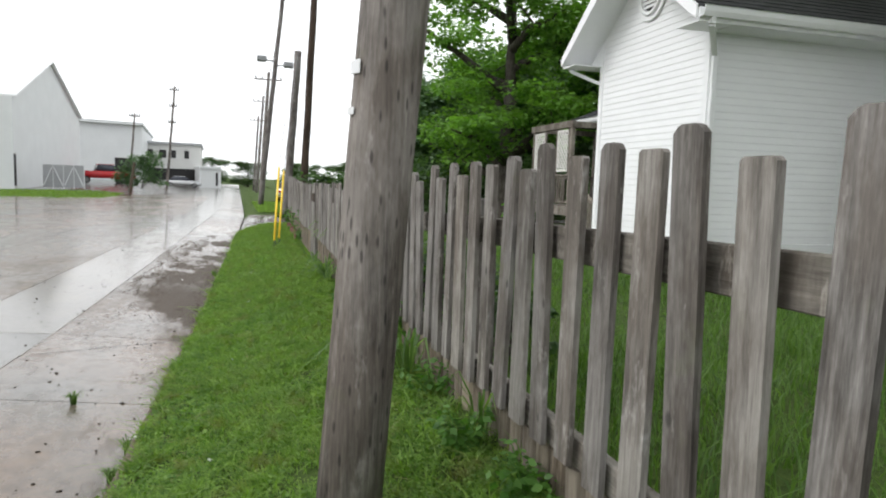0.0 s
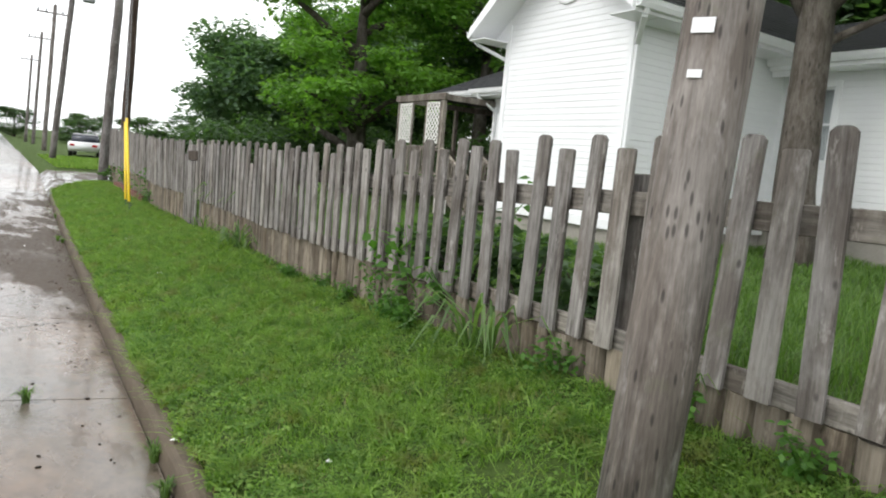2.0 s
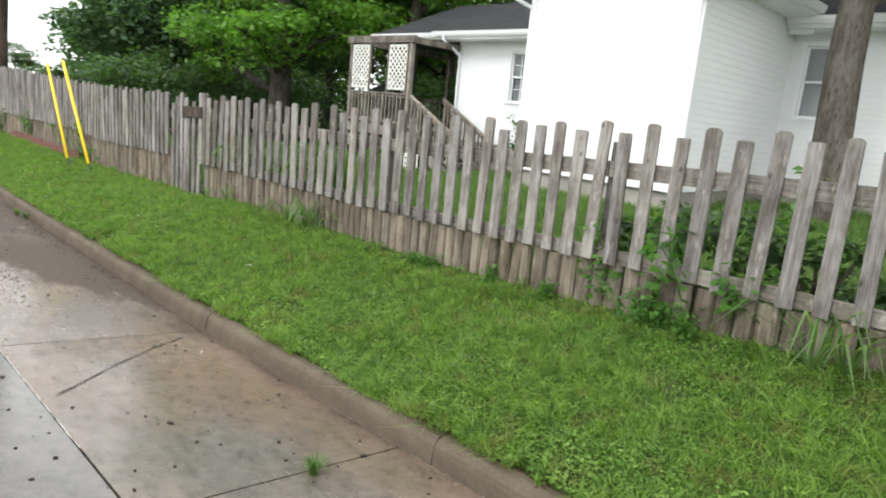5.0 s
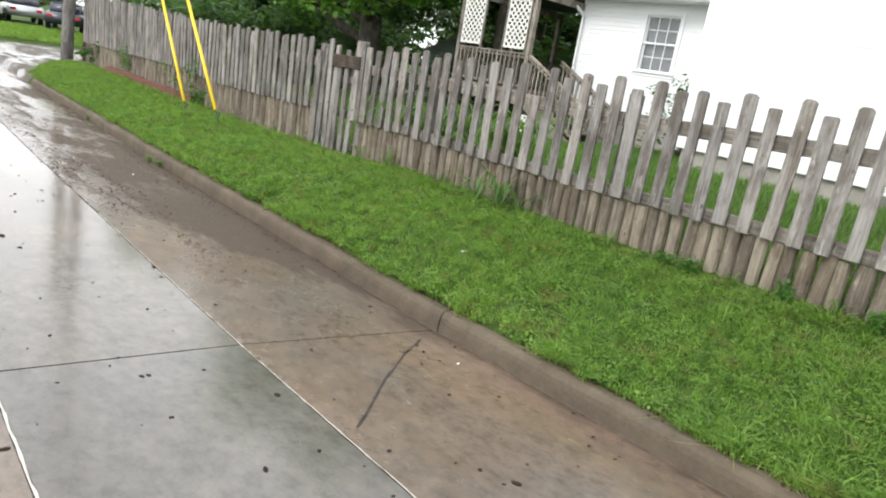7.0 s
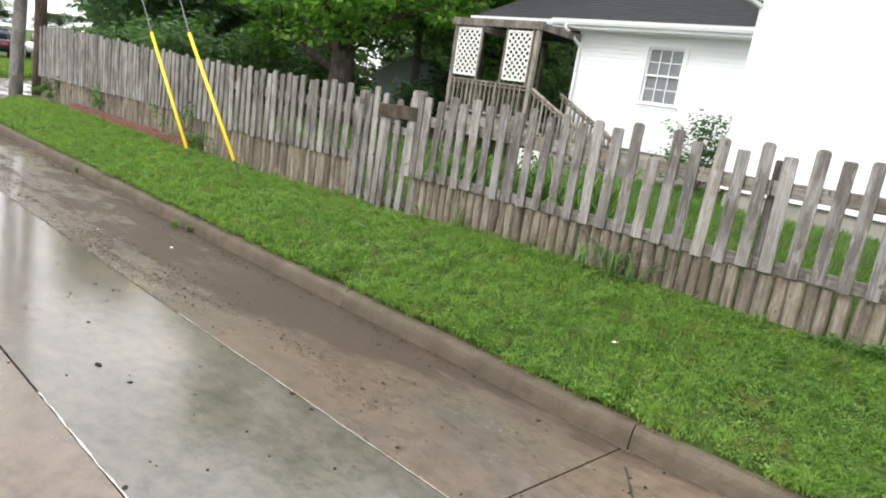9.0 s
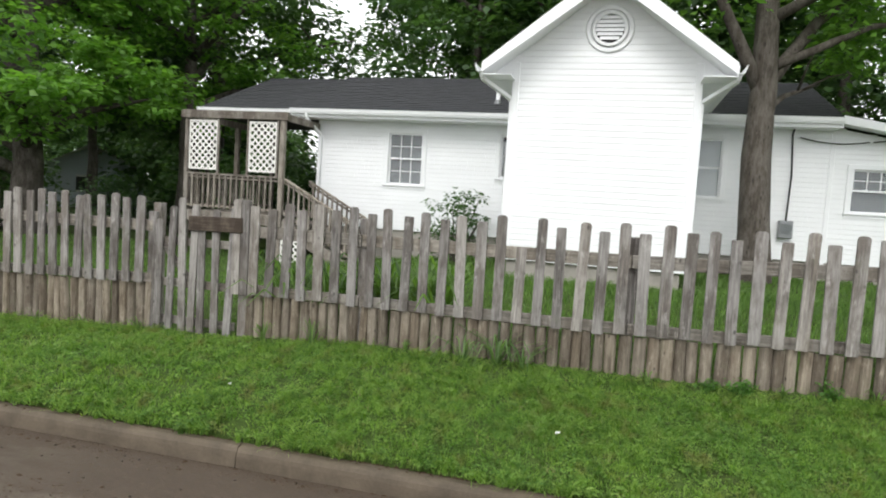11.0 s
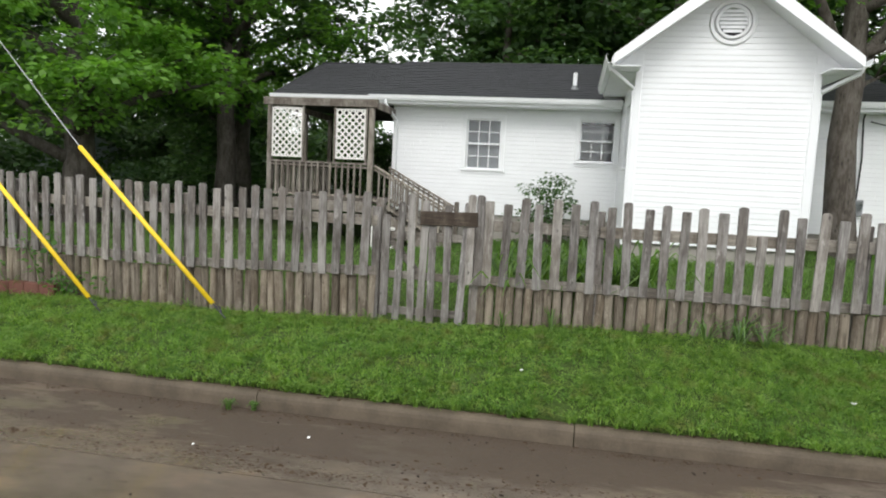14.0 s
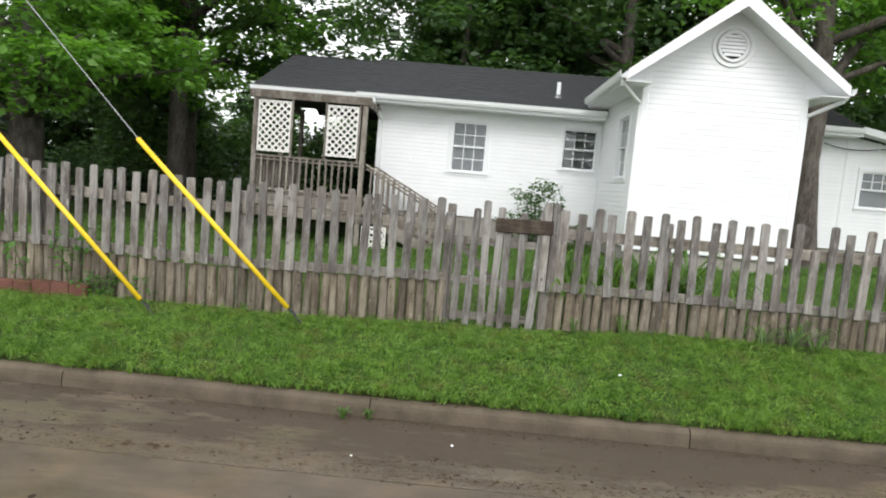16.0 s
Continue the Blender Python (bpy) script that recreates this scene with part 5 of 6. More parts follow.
def far_lawn(n, seed, x0, x1, y0, y1):
    g = random.Random(seed)
    pts = [(g.uniform(x0, x1), g.uniform(y0, y1)) for _ in range(n)]
    return [(x, y, far_land(x, y) - (0.1 if x <= kerb_x(y) + 0.08 else 0.0) - 0.01, 1.0) for x, y in pts]


blades("lawn_grass", far_lawn(16000, 11, 1.0, 9.0, 33.2, 46), 0.12, 0.05, GRASS_BLADE, "mown green lawn beyond the side street", 11, spread=0.5)
blades("lawn_grass", far_lawn(14000, 12, -22, -8.2, 41.5, 55.5), 0.12, 0.05, GRASS_BLADE, "mown green lawn across the road", 12, spread=0.5)
blades("yard_grass", yard_points(42000, 4, -3, 12, 0, 3.5), 0.17, 0.009, TALL_BLADE, "long uncut grass in the fenced yard", 4, spread=0.3)
blades("yard_grass", yard_points(30000, 5, -3, 12, 3.0, 8), 0.16, 0.012, TALL_BLADE, "long uncut grass in the fenced yard", 5, spread=0.3)
blades("yard_grass", yard_points(30000, 6, 11.5, 23, 0, 8), 0.12, 0.011, TALL_BLADE, "long uncut grass in the fenced yard", 6, spread=0.35)


# ---- far side of the street and the distance ----
def far_block(name, label, category, corners, z0, z1, mat, roof_mat, windows=(), gable=0.0, group=""):
    """A building on a four-cornered plan: walls, roof, and windows on its first side. windows: (s0, s1, z0, z1) in shares and metres."""
    cs = [Vector((x, y, 0)) for x, y in corners]
    ctr = sum(cs, Vector()) / 4
    h = thing(name, (ctr.x, ctr.y, z0), label, category, group)
    off = Vector((ctr.x, ctr.y, z0))
    for i in range(4):
        a, b = cs[i], cs[(i + 1) % 4]
        e, n = (b - a).normalized(), (b - a).normalized().cross(Vector((0, 0, 1)))
        bm = bmesh.new()
        prof = [(a, z0 - 0.6), (b, z0 - 0.6), (b, z1), (a, z1)]
        if gable and i % 2 == 0:
            prof.insert(3, ((a + b) / 2, z1 + gable))
        f = [bm.verts.new(p + Vector((0, 0, zz)) - off) for p, zz in prof]
        k = [bm.verts.new(p - n * 0.25 + Vector((0, 0, zz)) - off) for p, zz in prof]
        bm.faces.new(f)
        bm.faces.new(list(reversed(k)))
        for j in range(len(f)):
            bm.faces.new((f[j], k[j], k[(j + 1) % len(f)], f[(j + 1) % len(f)]))
        bmesh.ops.recalc_face_normals(bm, faces=bm.faces)
        part("wall", bm, mat, h)
        if i == 0:
            for s0, s1, q0, q1 in windows:
                p, r = a.lerp(b, s0) + n * 0.02, a.lerp(b, s1) + n * 0.02
                w = bmesh.new()
                beam(w, p + Vector((0, 0, (q0 + q1) / 2)) - off, r + Vector((0, 0, (q0 + q1) / 2)) - off, 0.06, q1 - q0)
                # near-black panel in place of an unlit room behind glass
                win = part("window", w, SHADE_BLACK, h)
                for zz in (q0, q1):
                    w = bmesh.new()
                    beam(w, p + n * 0.03 + Vector((0, 0, zz)) - off, r + n * 0.03 + Vector((0, 0, zz)) - off, 0.12, 0.1)
                    part("frame", w, PALE_WALL, win)
    bm = bmesh.new()
    if gable:
        m0, m1 = (cs[0] + cs[1]) / 2, (cs[2] + cs[3]) / 2
        out = (m0 - m1).normalized() * 0.3
        for p, q in ((cs[0], cs[3]), (cs[1], cs[2])):
            quad = [p + out + Vector((0, 0, z1 - 0.05)), q - out + Vector((0, 0, z1 - 0.05)), m1 - out + Vector((0, 0, z1 + gable + 0.05)), m0 + out + Vector((0, 0, z1 + gable + 0.05))]
            lo = [bm.verts.new(v - off) for v in quad]
            hi = [bm.verts.new(v - off + Vector((0, 0, 0.15))) for v in quad]
            bm.faces.new(lo)
            bm.faces.new(hi)
            for j in range(4):
                bm.faces.new((lo[j], lo[(j + 1) % 4], hi[(j + 1) % 4], hi[j]))
    else:
        quad = [ctr + (p - ctr) * 1.04 for p in cs]
        lo = [bm.verts.new(v + Vector((0, 0, z1)) - off) for v in quad]
        hi = [bm.verts.new(v + Vector((0, 0, z1 + 0.35)) - off) for v in quad]
        bm.faces.new(lo)
        bm.faces.new(hi)
        for j in range(4):
            bm.faces.new((lo[j], lo[(j + 1) % 4], hi[(j + 1) % 4], hi[j]))
    bmesh.ops.recalc_face_normals(bm, faces=bm.faces)
    part("roof", bm, roof_mat, h)
    return h


far_block("metal_barn", "tall white sheet-metal building with a steep gable", "building", [(-15.4, 55), (-14.9, 73.7), (-45, 74), (-45, 55)], 0.1, 6.7, PALE_METAL, BRIGHT_ROOF, [(0.0, 0.02, 0.2, 2.6)], gable=3.8)
far_block("warehouse", "low white flat-roofed warehouse", "building", [(-18.6, 92), (-11.8, 94), (-14, 125), (-30, 125)], 0.1, 7.6, PALE_METAL, PALE_METAL, [(0.55, 0.85, 0.3, 3.4)])
far_block("office_building", "two-storey pale building with a gallery and dark windows", "building", [(-13.8, 108.5), (-5.4, 110), (-6, 128), (-20, 128)], -0.1, 6.0, PALE_WALL, GREY_ROOF,
          [(0.04, 0.2, 3.9, 5.2), (0.3, 0.42, 3.9, 5.2), (0.5, 0.58, 3.9, 5.2), (0.72, 0.8, 3.9, 5.2), (0.06, 0.95, 0.1, 2.4)])
far_block("white_shed", "small white sheet-metal shed beside the street", "shed", [(-5.0, 99), (-2.2, 101), (-2.6, 112), (-6.5, 112)], -0.2, 2.4, PALE_METAL, PALE_METAL, [(0.75, 0.85, 0, 1.9)])
BLUE_SIDING = plain("blue_grey_siding", (0.42, 0.47, 0.52), 0.6, vary=0.06, scale=0.6)
far_block("neighbour_house", "pale blue-grey bungalow beyond the trees", "house", [(26.6, 39.4), (30.6, 35.4), (36, 41), (32, 45)], -0.2, 1.9, BLUE_SIDING, GREY_ROOF, [(0.35, 0.55, 0.7, 1.6)], gable=1.5)
far_block("neighbour_house", "grey-roofed bungalow beyond the trees", "house", [(36, 29.3), (38, 25.3), (45, 28.5), (43, 32.5)], -0.2, 1.5, BLUE_SIDING, GREY_ROOF, [(0.35, 0.55, 0.5, 1.3)], gable=1.4)


def panel_fence():
    """A yard fence of flat panels with slanting braces across their fronts."""
    at = (-14.3, 58, far_land(-14.3, 58))
    f = thing("panel_fence", at, "grey slatted yard fence with slanting braces", "fence")
    for i in range(4):
        x = i * 0.72
        part("panel", one_box((x, -0.03, 0.0), (x + 0.68, 0.03, 1.75), 0.01), GREY_ROOF, f)
        bm = bmesh.new()
        up = i % 2
        beam(bm, (x + 0.05, -0.06, 0.15 + 1.4 * up), (x + 0.63, -0.06, 1.55 - 1.4 * up), 0.09, 0.05, 0.004)
        part("brace", bm, PALE_METAL, f)
        part("post", one_box((x + 0.68, -0.05, -0.2), (x + 0.72, 0.05, 1.85)), PALE_METAL, f)


panel_fence()


def car(name, at, turn, paint, label, truck=False):
    """A parked car or pickup: shaped body with glasshouse, lamps and wheels."""
    c = thing(name, (at[0], at[1], far_land(at[0], at[1]) - (0.1 if at[0] < kerb_x(at[1]) else 0)), label, "car")
    c.rotation_euler = (0, 0, radians(turn))
    L, W = (5.4, 1.9) if truck else (4.5, 1.75)
    if truck:
        body = [(-2.7, 0.5), (2.6, 0.45), (2.7, 0.7), (2.65, 1.05), (1.3, 1.15), (-0.75, 1.15), (-2.7, 1.15)]
        cab = [(1.25, 1.13), (0.75, 1.75), (-0.45, 1.78), (-0.7, 1.13)]
    else:
        body = [(-2.2, 0.35), (2.2, 0.3), (2.25, 0.6), (2.1, 0.78), (1.1, 0.92), (-1.7, 0.95), (-2.25, 0.85)]
        cab = [(1.1, 0.9), (0.35, 1.4), (-1.0, 1.42), (-1.75, 0.93)]
    for nm, prof, w, mat in (("body", body, W, paint), ("cab", cab, W - 0.28, CAR_DARK)):
        bm = bmesh.new()
        l = [bm.verts.new((x, -w / 2, z)) for x, z in prof]
        r = [bm.verts.new((x, w / 2, z)) for x, z in prof]
        bm.faces.new(l)
        bm.faces.new(list(reversed(r)))
        for i in range(len(l)):
            bm.faces.new((l[i], l[(i + 1) % len(l)], r[(i + 1) % len(l)], r[i]))
        bmesh.ops.recalc_face_normals(bm, faces=bm.faces)
        bmesh.ops.bevel(bm, geom=list(bm.edges), offset=0.06, segments=2, affect="EDGES")
        part(nm, bm, mat, c, smooth=True)
    zr = max(z for _, z in cab)
    xs = sorted(x for x, z in cab if z > zr - 0.1)
    part("roof", one_box((xs[0], -W / 2 + 0.2, zr - 0.03), (xs[-1], W / 2 - 0.2, zr + 0.03), 0.02), paint, c)
    for x in (-L * 0.31, L * 0.31):
        for y in (-W / 2 + 0.1, W / 2 - 0.1):
            bm = bmesh.new()
            bmesh.ops.create_cone(bm, cap_ends=True, segments=18, radius1=0.33, radius2=0.33, depth=0.22, matrix=pose(x, y, 0.33, 90, 0, 0))
            wheel = part("wheel", bm, TYRE, c)
            bm = bmesh.new()
            bmesh.ops.create_cone(bm, cap_ends=True, segments=14, radius1=0.2, radius2=0.2, depth=0.235, matrix=pose(x, y, 0.33, 90, 0, 0))
            part("rim", bm, STEEL, wheel)
    for y in (-W / 2 + 0.25, W / 2 - 0.25):
        for x, mat in ((body[2][0] - 0.03, WHITE_PAINT), (body[-1][0] + 0.03, CAR_RED)):
            part("lamp", one_box((x - 0.04, y - 0.14, 0.66), (x + 0.04, y + 0.14, 0.8), 0.02), mat, c)


car("pickup_truck", (-12.2, 70, 0.0), 25, CAR_RED, "red pickup truck parked by the yard fence", True)
car("parked_car", (-6.6, 90, -0.2), 5, CAR_SILVER, "silver car parked beside the far street")
for x, y, t, p, l in ((3.9, 50, 80, CAR_WHITE, "white car in the corner car park"), (6.0, 51.5, 85, CAR_SILVER, "silver car in the corner car park"), (7.2, 46.5, 70, CAR_DARK, "dark car in the corner car park"), (10.2, 48, 80, CAR_WHITE, "white car in the corner car park"), (12.8, 51, 75, CAR_SILVER, "silver car in the corner car park")):
    car("parked_car", (x, y, -0.25), t, p, l)


def far_pole(base, top, r, mat, label, arms=(), lamps=()):
    p = pole("utility_pole", base, top, r, r * 0.7, mat, label, 10)
    b, t = Vector(base), Vector(top)
    for z, w in arms:
        q = (t - b) * ((z - b.z) / (t.z - b.z))
        bm = bmesh.new()
        beam(bm, q + Vector((-w, 0, 0)), q + Vector((w, 0, 0)), 0.11, 0.1)
        arm = part("crossarm", bm, mat, p)
        for s in (-0.9, -0.45, 0.45, 0.9):
            bm = bmesh.new()
            tube(bm, [q + Vector((w * s, 0, 0.05)), q + Vector((w * s, 0, 0.25))], 0.05, 6)
            part("insulator", bm, METER_GREY, arm)
    for z, dx in lamps:
        q = (t - b) * ((z - b.z) / (t.z - b.z))
        bm = bmesh.new()
        beam(bm, q, q + Vector((dx, -0.1, 0.05)), 0.07, 0.07)
        arm = part("lamp_arm", bm, STEEL, p)
        part("flood_lamp", one_box((-0.28, -0.22, -0.16), (0.28, 0.22, 0.16), 0.05, Matrix.Translation(q + Vector((dx * 1.25, -0.15, 0.08)))), METER_GREY, p)
    return p


far_pole((1.35, 41, -0.3), (2.65, 41.5, 12.5), 0.16, POLE_WOOD, "wooden street pole with twin flood lamps", (), ((8.35, -0.65), (8.1, 0.6)))
far_pole((1.85, 56, -0.3), (2.5, 56.5, 10.0), 0.16, POLE_WOOD, "wooden utility pole with a crossarm", ((9.4, 1.1),))
far_pole((2.1, 76, -0.4), (2.8, 76.5, 10.4), 0.16, POLE_WOOD, "distant wooden utility pole", ((9.8, 1.1),))
far_pole((2.3, 97, -0.4), (2.9, 97, 10.0), 0.17, POLE_WOOD, "distant wooden utility pole", ((9.4, 1.1),))
far_pole((-7.5, 80, -0.1), (-6.6, 80, 11.2), 0.15, POLE_WOOD, "wooden utility pole with transformers across the street", ((10.8, 0.5), (9.0, 0.4), (7.2, 0.4)))
far_pole((-9.9, 70, 0.2), (-9.35, 70, 7.2), 0.11, POLE_WOOD, "short leaning wooden pole across the street", ((6.9, 0.5),))
far_pole((-8.0, 57, 0.2), (-7.7, 57, 2.3), 0.13, CURB, "pale leaning post across the street")


def bush(name, at, size, n, per, leaf, material, label, seed, stems=5):
    g = random.Random(seed)
    b = thing(name, at, label, "shrub")
    cs = []
    bm = bmesh.new()
    for i in range(n):
        a, r, h = g.uniform(0, 6.28), math.sqrt(g.random()), g.uniform(0.15, 1.0)
        c = Vector((math.cos(a) * r * size[0] * (1.1 - 0.5 * h), math.sin(a) * r * size[1] * (1.1 - 0.5 * h), h * size[2]))
        cs.append((c.x, c.y, c.z, min(size) * g.uniform(0.18, 0.34)))
        if i < stems:
            tube(bm, [(g.uniform(-0.08, 0.08), g.uniform(-0.08, 0.08), -0.05), c * 0.5 + Vector((0, 0, 0.05)), c], [0.02, 0.014, 0.006], 5)
    tagged(part("stems", bm, BARK, b), kind="stuff")
    leaf_cloud("foliage", cs, per, leaf, material, b, g)
    return b


# roadside shrub takes the haze-tinted leaf; the pale shrub is pale itself
bush("roadside_shrub", (-7.6, 60, 0.2), (1.9, 1.6, 2.9), 60, 60, 0.22, LEAF_PALE_HAZE, "rounded green shrub across the street", 31)
bush("pale_shrub", (14.75, 24.25, -0.1), (1.1, 1.1, 1.6), 40, 60, 0.13, LEAF_PALE_HAZE, "pale green rounded shrub beyond the yard", 33)
bush("garden_shrub", (8.0, 10.75, 0.25), (1.0, 0.75, 1.4), 44, 40, 0.085, LEAF_DARK, "loose dark green shrub against the cottage", 32, 12)
for i, (x, y, s) in enumerate([(3.0, 22.5, 1.3), (5.4, 24.6, 1.7), (8.2, 24.8, 1.9), (10.8, 25.5, 2.0), (13.4, 26.9, 1.8), (16.6, 16.5, 2.2), (15.8, 22.6, 1.3), (13.0, 17.6, 1.9), (14.8, 15.2, 2.2), (6.6, 27.5, 2.0), (19.5, 20.5, 2.3), (21.0, 18.0, 2.5), (22.5, 21.5, 2.6)]):
    bush("understorey_shrub", (x, y, -0.1), (s, s, s * 1.25), 46, 60, 0.2, LEAF_DARK, "dark understorey shrub behind the yard", 40 + i)

for i, (y, s) in enumerate(((3.5, 0.34), (4.1, 0.42), (4.75, 0.45), (5.3, 0.36))):
    x = fence_x(y) + 0.42
    bush("bramble", (x, y, land(x, y)), (s * 0.8, s, s * 1.5), 22, 26, 0.085, LEAF_DARK, "dark tangled bramble behind the pickets", 90 + i)

# woods beyond the yard, down to the ground
hedge = bush("woodland_edge", (28, -14, -0.2), (3.2, 3.2, 5.0), 120, 70, 0.34, LEAF_DARK, "dense dark thicket at the edge of the woods", 61, 8)
for i, deg in enumerate(range(-46, 66, 6)):
    near_gap = 35 < deg < 51 or 15 < deg < 29
    for ring, (rad, s) in enumerate(((30, 1.0), (62, 1.45))):
        if ring == 0 and (near_gap or deg > 52):
            continue
        a = radians(deg + (i * 37 % 5) - 2)
        ob = copy_thing(hedge, pose(-4 + rad * math.cos(a), 9 + rad * math.sin(a), -0.3, 0, 0, i * 67))
        k = s * (0.85 + 0.3 * (i * 0.618 % 1))
        ob.scale = (k, k, k * (0.75 if deg > 52 else 1.0))

for x, y, k in ((31.0, 33.5, 1.15), (34.0, 30.0, 1.2)):
    ob = copy_thing(hedge, pose(x, y, -0.3, 0, 0, x * 31))
    ob.scale = (k, k, k)

# meter, conduit and service cables on the cottage
em = thing("electric_meter", (8.84, 4.76, 1.35), "grey electric meter box on the clapboard wall", "electric meter")
part("meter_box", one_box((-0.1, -0.12, -0.15), (0.02, 0.12, 0.18), 0.015), METER_GREY, em)
bm = bmesh.new()
bmesh.ops.create_cone(bm, cap_ends=True, segments=20, radius1=0.085, radius2=0.075, depth=0.1, matrix=pose(-0.14, 0, 0.05, 0, -90, 0))
part("meter_dial", bm, GLASS, em)
bm = bmesh.new()
tube(bm, [(-0.03, 0, 0.18), (-0.03, -0.02, 1.0), (-0.03, 0.03, 1.75), (-0.06, 0.0, 1.9)], 0.017, 8)
part("conduit", bm, BLACK_RUBBER, em)


def cable(name, a, b, sag, r, label):
    a, b = Vector(a), Vector(b)
    bm = bmesh.new()
    tube(bm, [a.lerp(b, i / 16) - Vector((0, 0, sag * 4 * (i / 16) * (1 - i / 16))) for i in range(17)], r, 6)
    tagged(part(name, bm, BLACK_RUBBER), label, "cable")


cable("service_cable", (8.8, 4.66, 3.05), (8.72, 3.55, 3.0), 0.07, 0.012, "black looped service cable under the eave")
cable("service_cable", (8.72, 3.5, 3.0), (3.0, -9.0, 5.2), 0.3, 0.012, "black service cable running from the eave")
cable("overhead_wire", (2.95, 26.1, 11.5), (2.6, 41.4, 11.8), 0.5, 0.015, "overhead wire between street poles")
cable("overhead_wire", (2.6, 41.4, 11.8), (2.45, 56.4, 9.6), 0.5, 0.015, "overhead wire between street poles")
cable("overhead_wire", (2.45, 56.4, 9.6), (2.75, 76.4, 10.0), 0.5, 0.015, "overhead wire between street poles")


# ---- weeds and small things ----
def weed(name, at, h, n, leaf, material, label, seed, blade=False, arch=0.0):
    g = random.Random(seed)
    w = thing(name, at, label, "weed")
    if blade:
        bm = bmesh.new()
        for i in range(n):
            a, rch = g.uniform(0, 6.28), g.uniform(0.3, 0.95) * h * (1 + arch)
            d = Vector((math.cos(a), math.sin(a), 0))
            s = Vector((-d.y, d.x, 0)) * leaf * 0.5
            hh = h * g.uniform(0.6, 1.0)
            pts = [d * 0.02, d * rch * 0.3 + Vector((0, 0, hh * 0.65)), d * rch * 0.7 + Vector((0, 0, hh * 0.95)), d * rch * 1.1 + Vector((0, 0, hh * (0.7 - 0.4 * arch)))]
            ws = (0.6, 1.0, 0.7, 0.05)
            rows = [(bm.verts.new(p - s * k), bm.verts.new(p + s * k)) for p, k in zip(pts, ws)]
            for r0, r1 in zip(rows, rows[1:]):
                bm.faces.new((r0[0], r0[1], r1[1], r1[0]))
        tagged(part("leaves", bm, material, w, smooth=True), kind="stuff")
        return w
    cs = []
    bm = bmesh.new()
    for i in range(n):
        top = Vector((g.gauss(0, 0.28) * h, g.gauss(0, 0.28) * h, h * g.uniform(0.5, 1.0)))
        tube(bm, [(0, 0, -0.03), top * 0.55 + Vector((0, 0, 0.05 * h)), top], [0.007, 0.005, 0.002], 5)
        for k in (0.45, 0.62, 0.8, 1.0):
            p = top * k
            cs.append((p.x, p.y, p.z, leaf * 1.1))
    tagged(part("stem", bm, WEED_LEAF, w), kind="stuff")
    leaf_cloud("leaves", cs, 7, leaf, material, w, g, droop=0.4)
    return w


g = random.Random(77)
# tall weeds pushing through the pickets
for y, h, n, leaf in ((4.72, 1.0, 4, 0.085), (4.95, 0.7, 4, 0.08), (5.15, 0.6, 4, 0.07), (5.35, 0.5, 4, 0.07), (4.35, 0.55, 3, 0.07), (16.6, 0.9, 5, 0.08), (17.1, 0.8, 5, 0.08), (15.6, 0.45, 4, 0.07), (20.2, 0.8, 5, 0.08)):
    x = fence_x(y) + g.uniform(0.04, 0.12)
    weed("tall_weed", (x, y, land(x, y)), h, n, leaf, WEED_LEAF, "leafy green weed growing through the pickets", int(y * 100))
for y, h, n, leaf in ((4.98, 0.3, 7, 0.045), (4.8, 0.26, 7, 0.045), (4.62, 0.18, 6, 0.04), (3.25, 0.22, 5, 0.045), (2.5, 0.2, 6, 0.045), (2.0, 0.2, 5, 0.045), (1.55, 0.24, 6, 0.05), (1.2, 0.22, 6, 0.05), (0.8, 0.3, 6, 0.065), (0.95, 0.34, 6, 0.07), (5.75, 0.18, 5, 0.04), (6.3, 0.16, 5, 0.04), (6.9, 0.16, 6, 0.04), (7.15, 0.12, 5, 0.035), (16.2, 0.3, 5, 0.055)):
    x = fence_x(y) - g.uniform(0.06, 0.16)
    weed("low_weed", (x, y, land(x, y)), h, n, leaf, WEED_LEAF, "low broad-leaved weed at the fence foot", int(y * 100) + 1)
for y, h, n, w in ((3.95, 0.42, 20, 0.02), (3.78, 0.36, 16, 0.018), (8.85, 0.34, 24, 0.018), (9.15, 0.28, 18, 0.016), (8.62, 0.24, 14, 0.016)):
    x = fence_x(y) - g.uniform(0.08, 0.14)
    weed("grass_tuft", (x, y, land(x, y)), h, n, w, ARCH_BLADE, "clump of broad arching grass at the fence foot", int(y * 100) + 6, True, 0.8)
for y, h, n in ((10.6, 0.26, 14), (2.55, 0.3, 14), (12.5, 0.18, 10), (7.6, 0.16, 10), (16.9, 0.25, 12), (13.8, 0.16, 8), (11.1, 0.22, 14), (5.95, 0.14, 12), (6.6, 0.12, 10), (9.7, 0.14, 10), (13.2, 0.14, 10), (14.6, 0.14, 10)):
    x = fence_x(y) - g.uniform(0.05, 0.14)
    weed("grass_tuft", (x, y, land(x, y)), h, n, 0.011, TALL_BLADE, "tuft of long arching grass at the fence foot", int(y * 100) + 2, True)
for i in range(15):
    y = 9.5 + 1.7 * (i * 0.381 % 1)
    x = fence_x(y) + 0.25 + 0.8 * (i * 0.618 % 1)
    weed("iris_clump", (x, y, land(x, y)), g.uniform(0.62, 0.85), 20, 0.034, TALL_BLADE, "clump of upright sword-shaped garden leaves", int(y * 100) + 3, True)
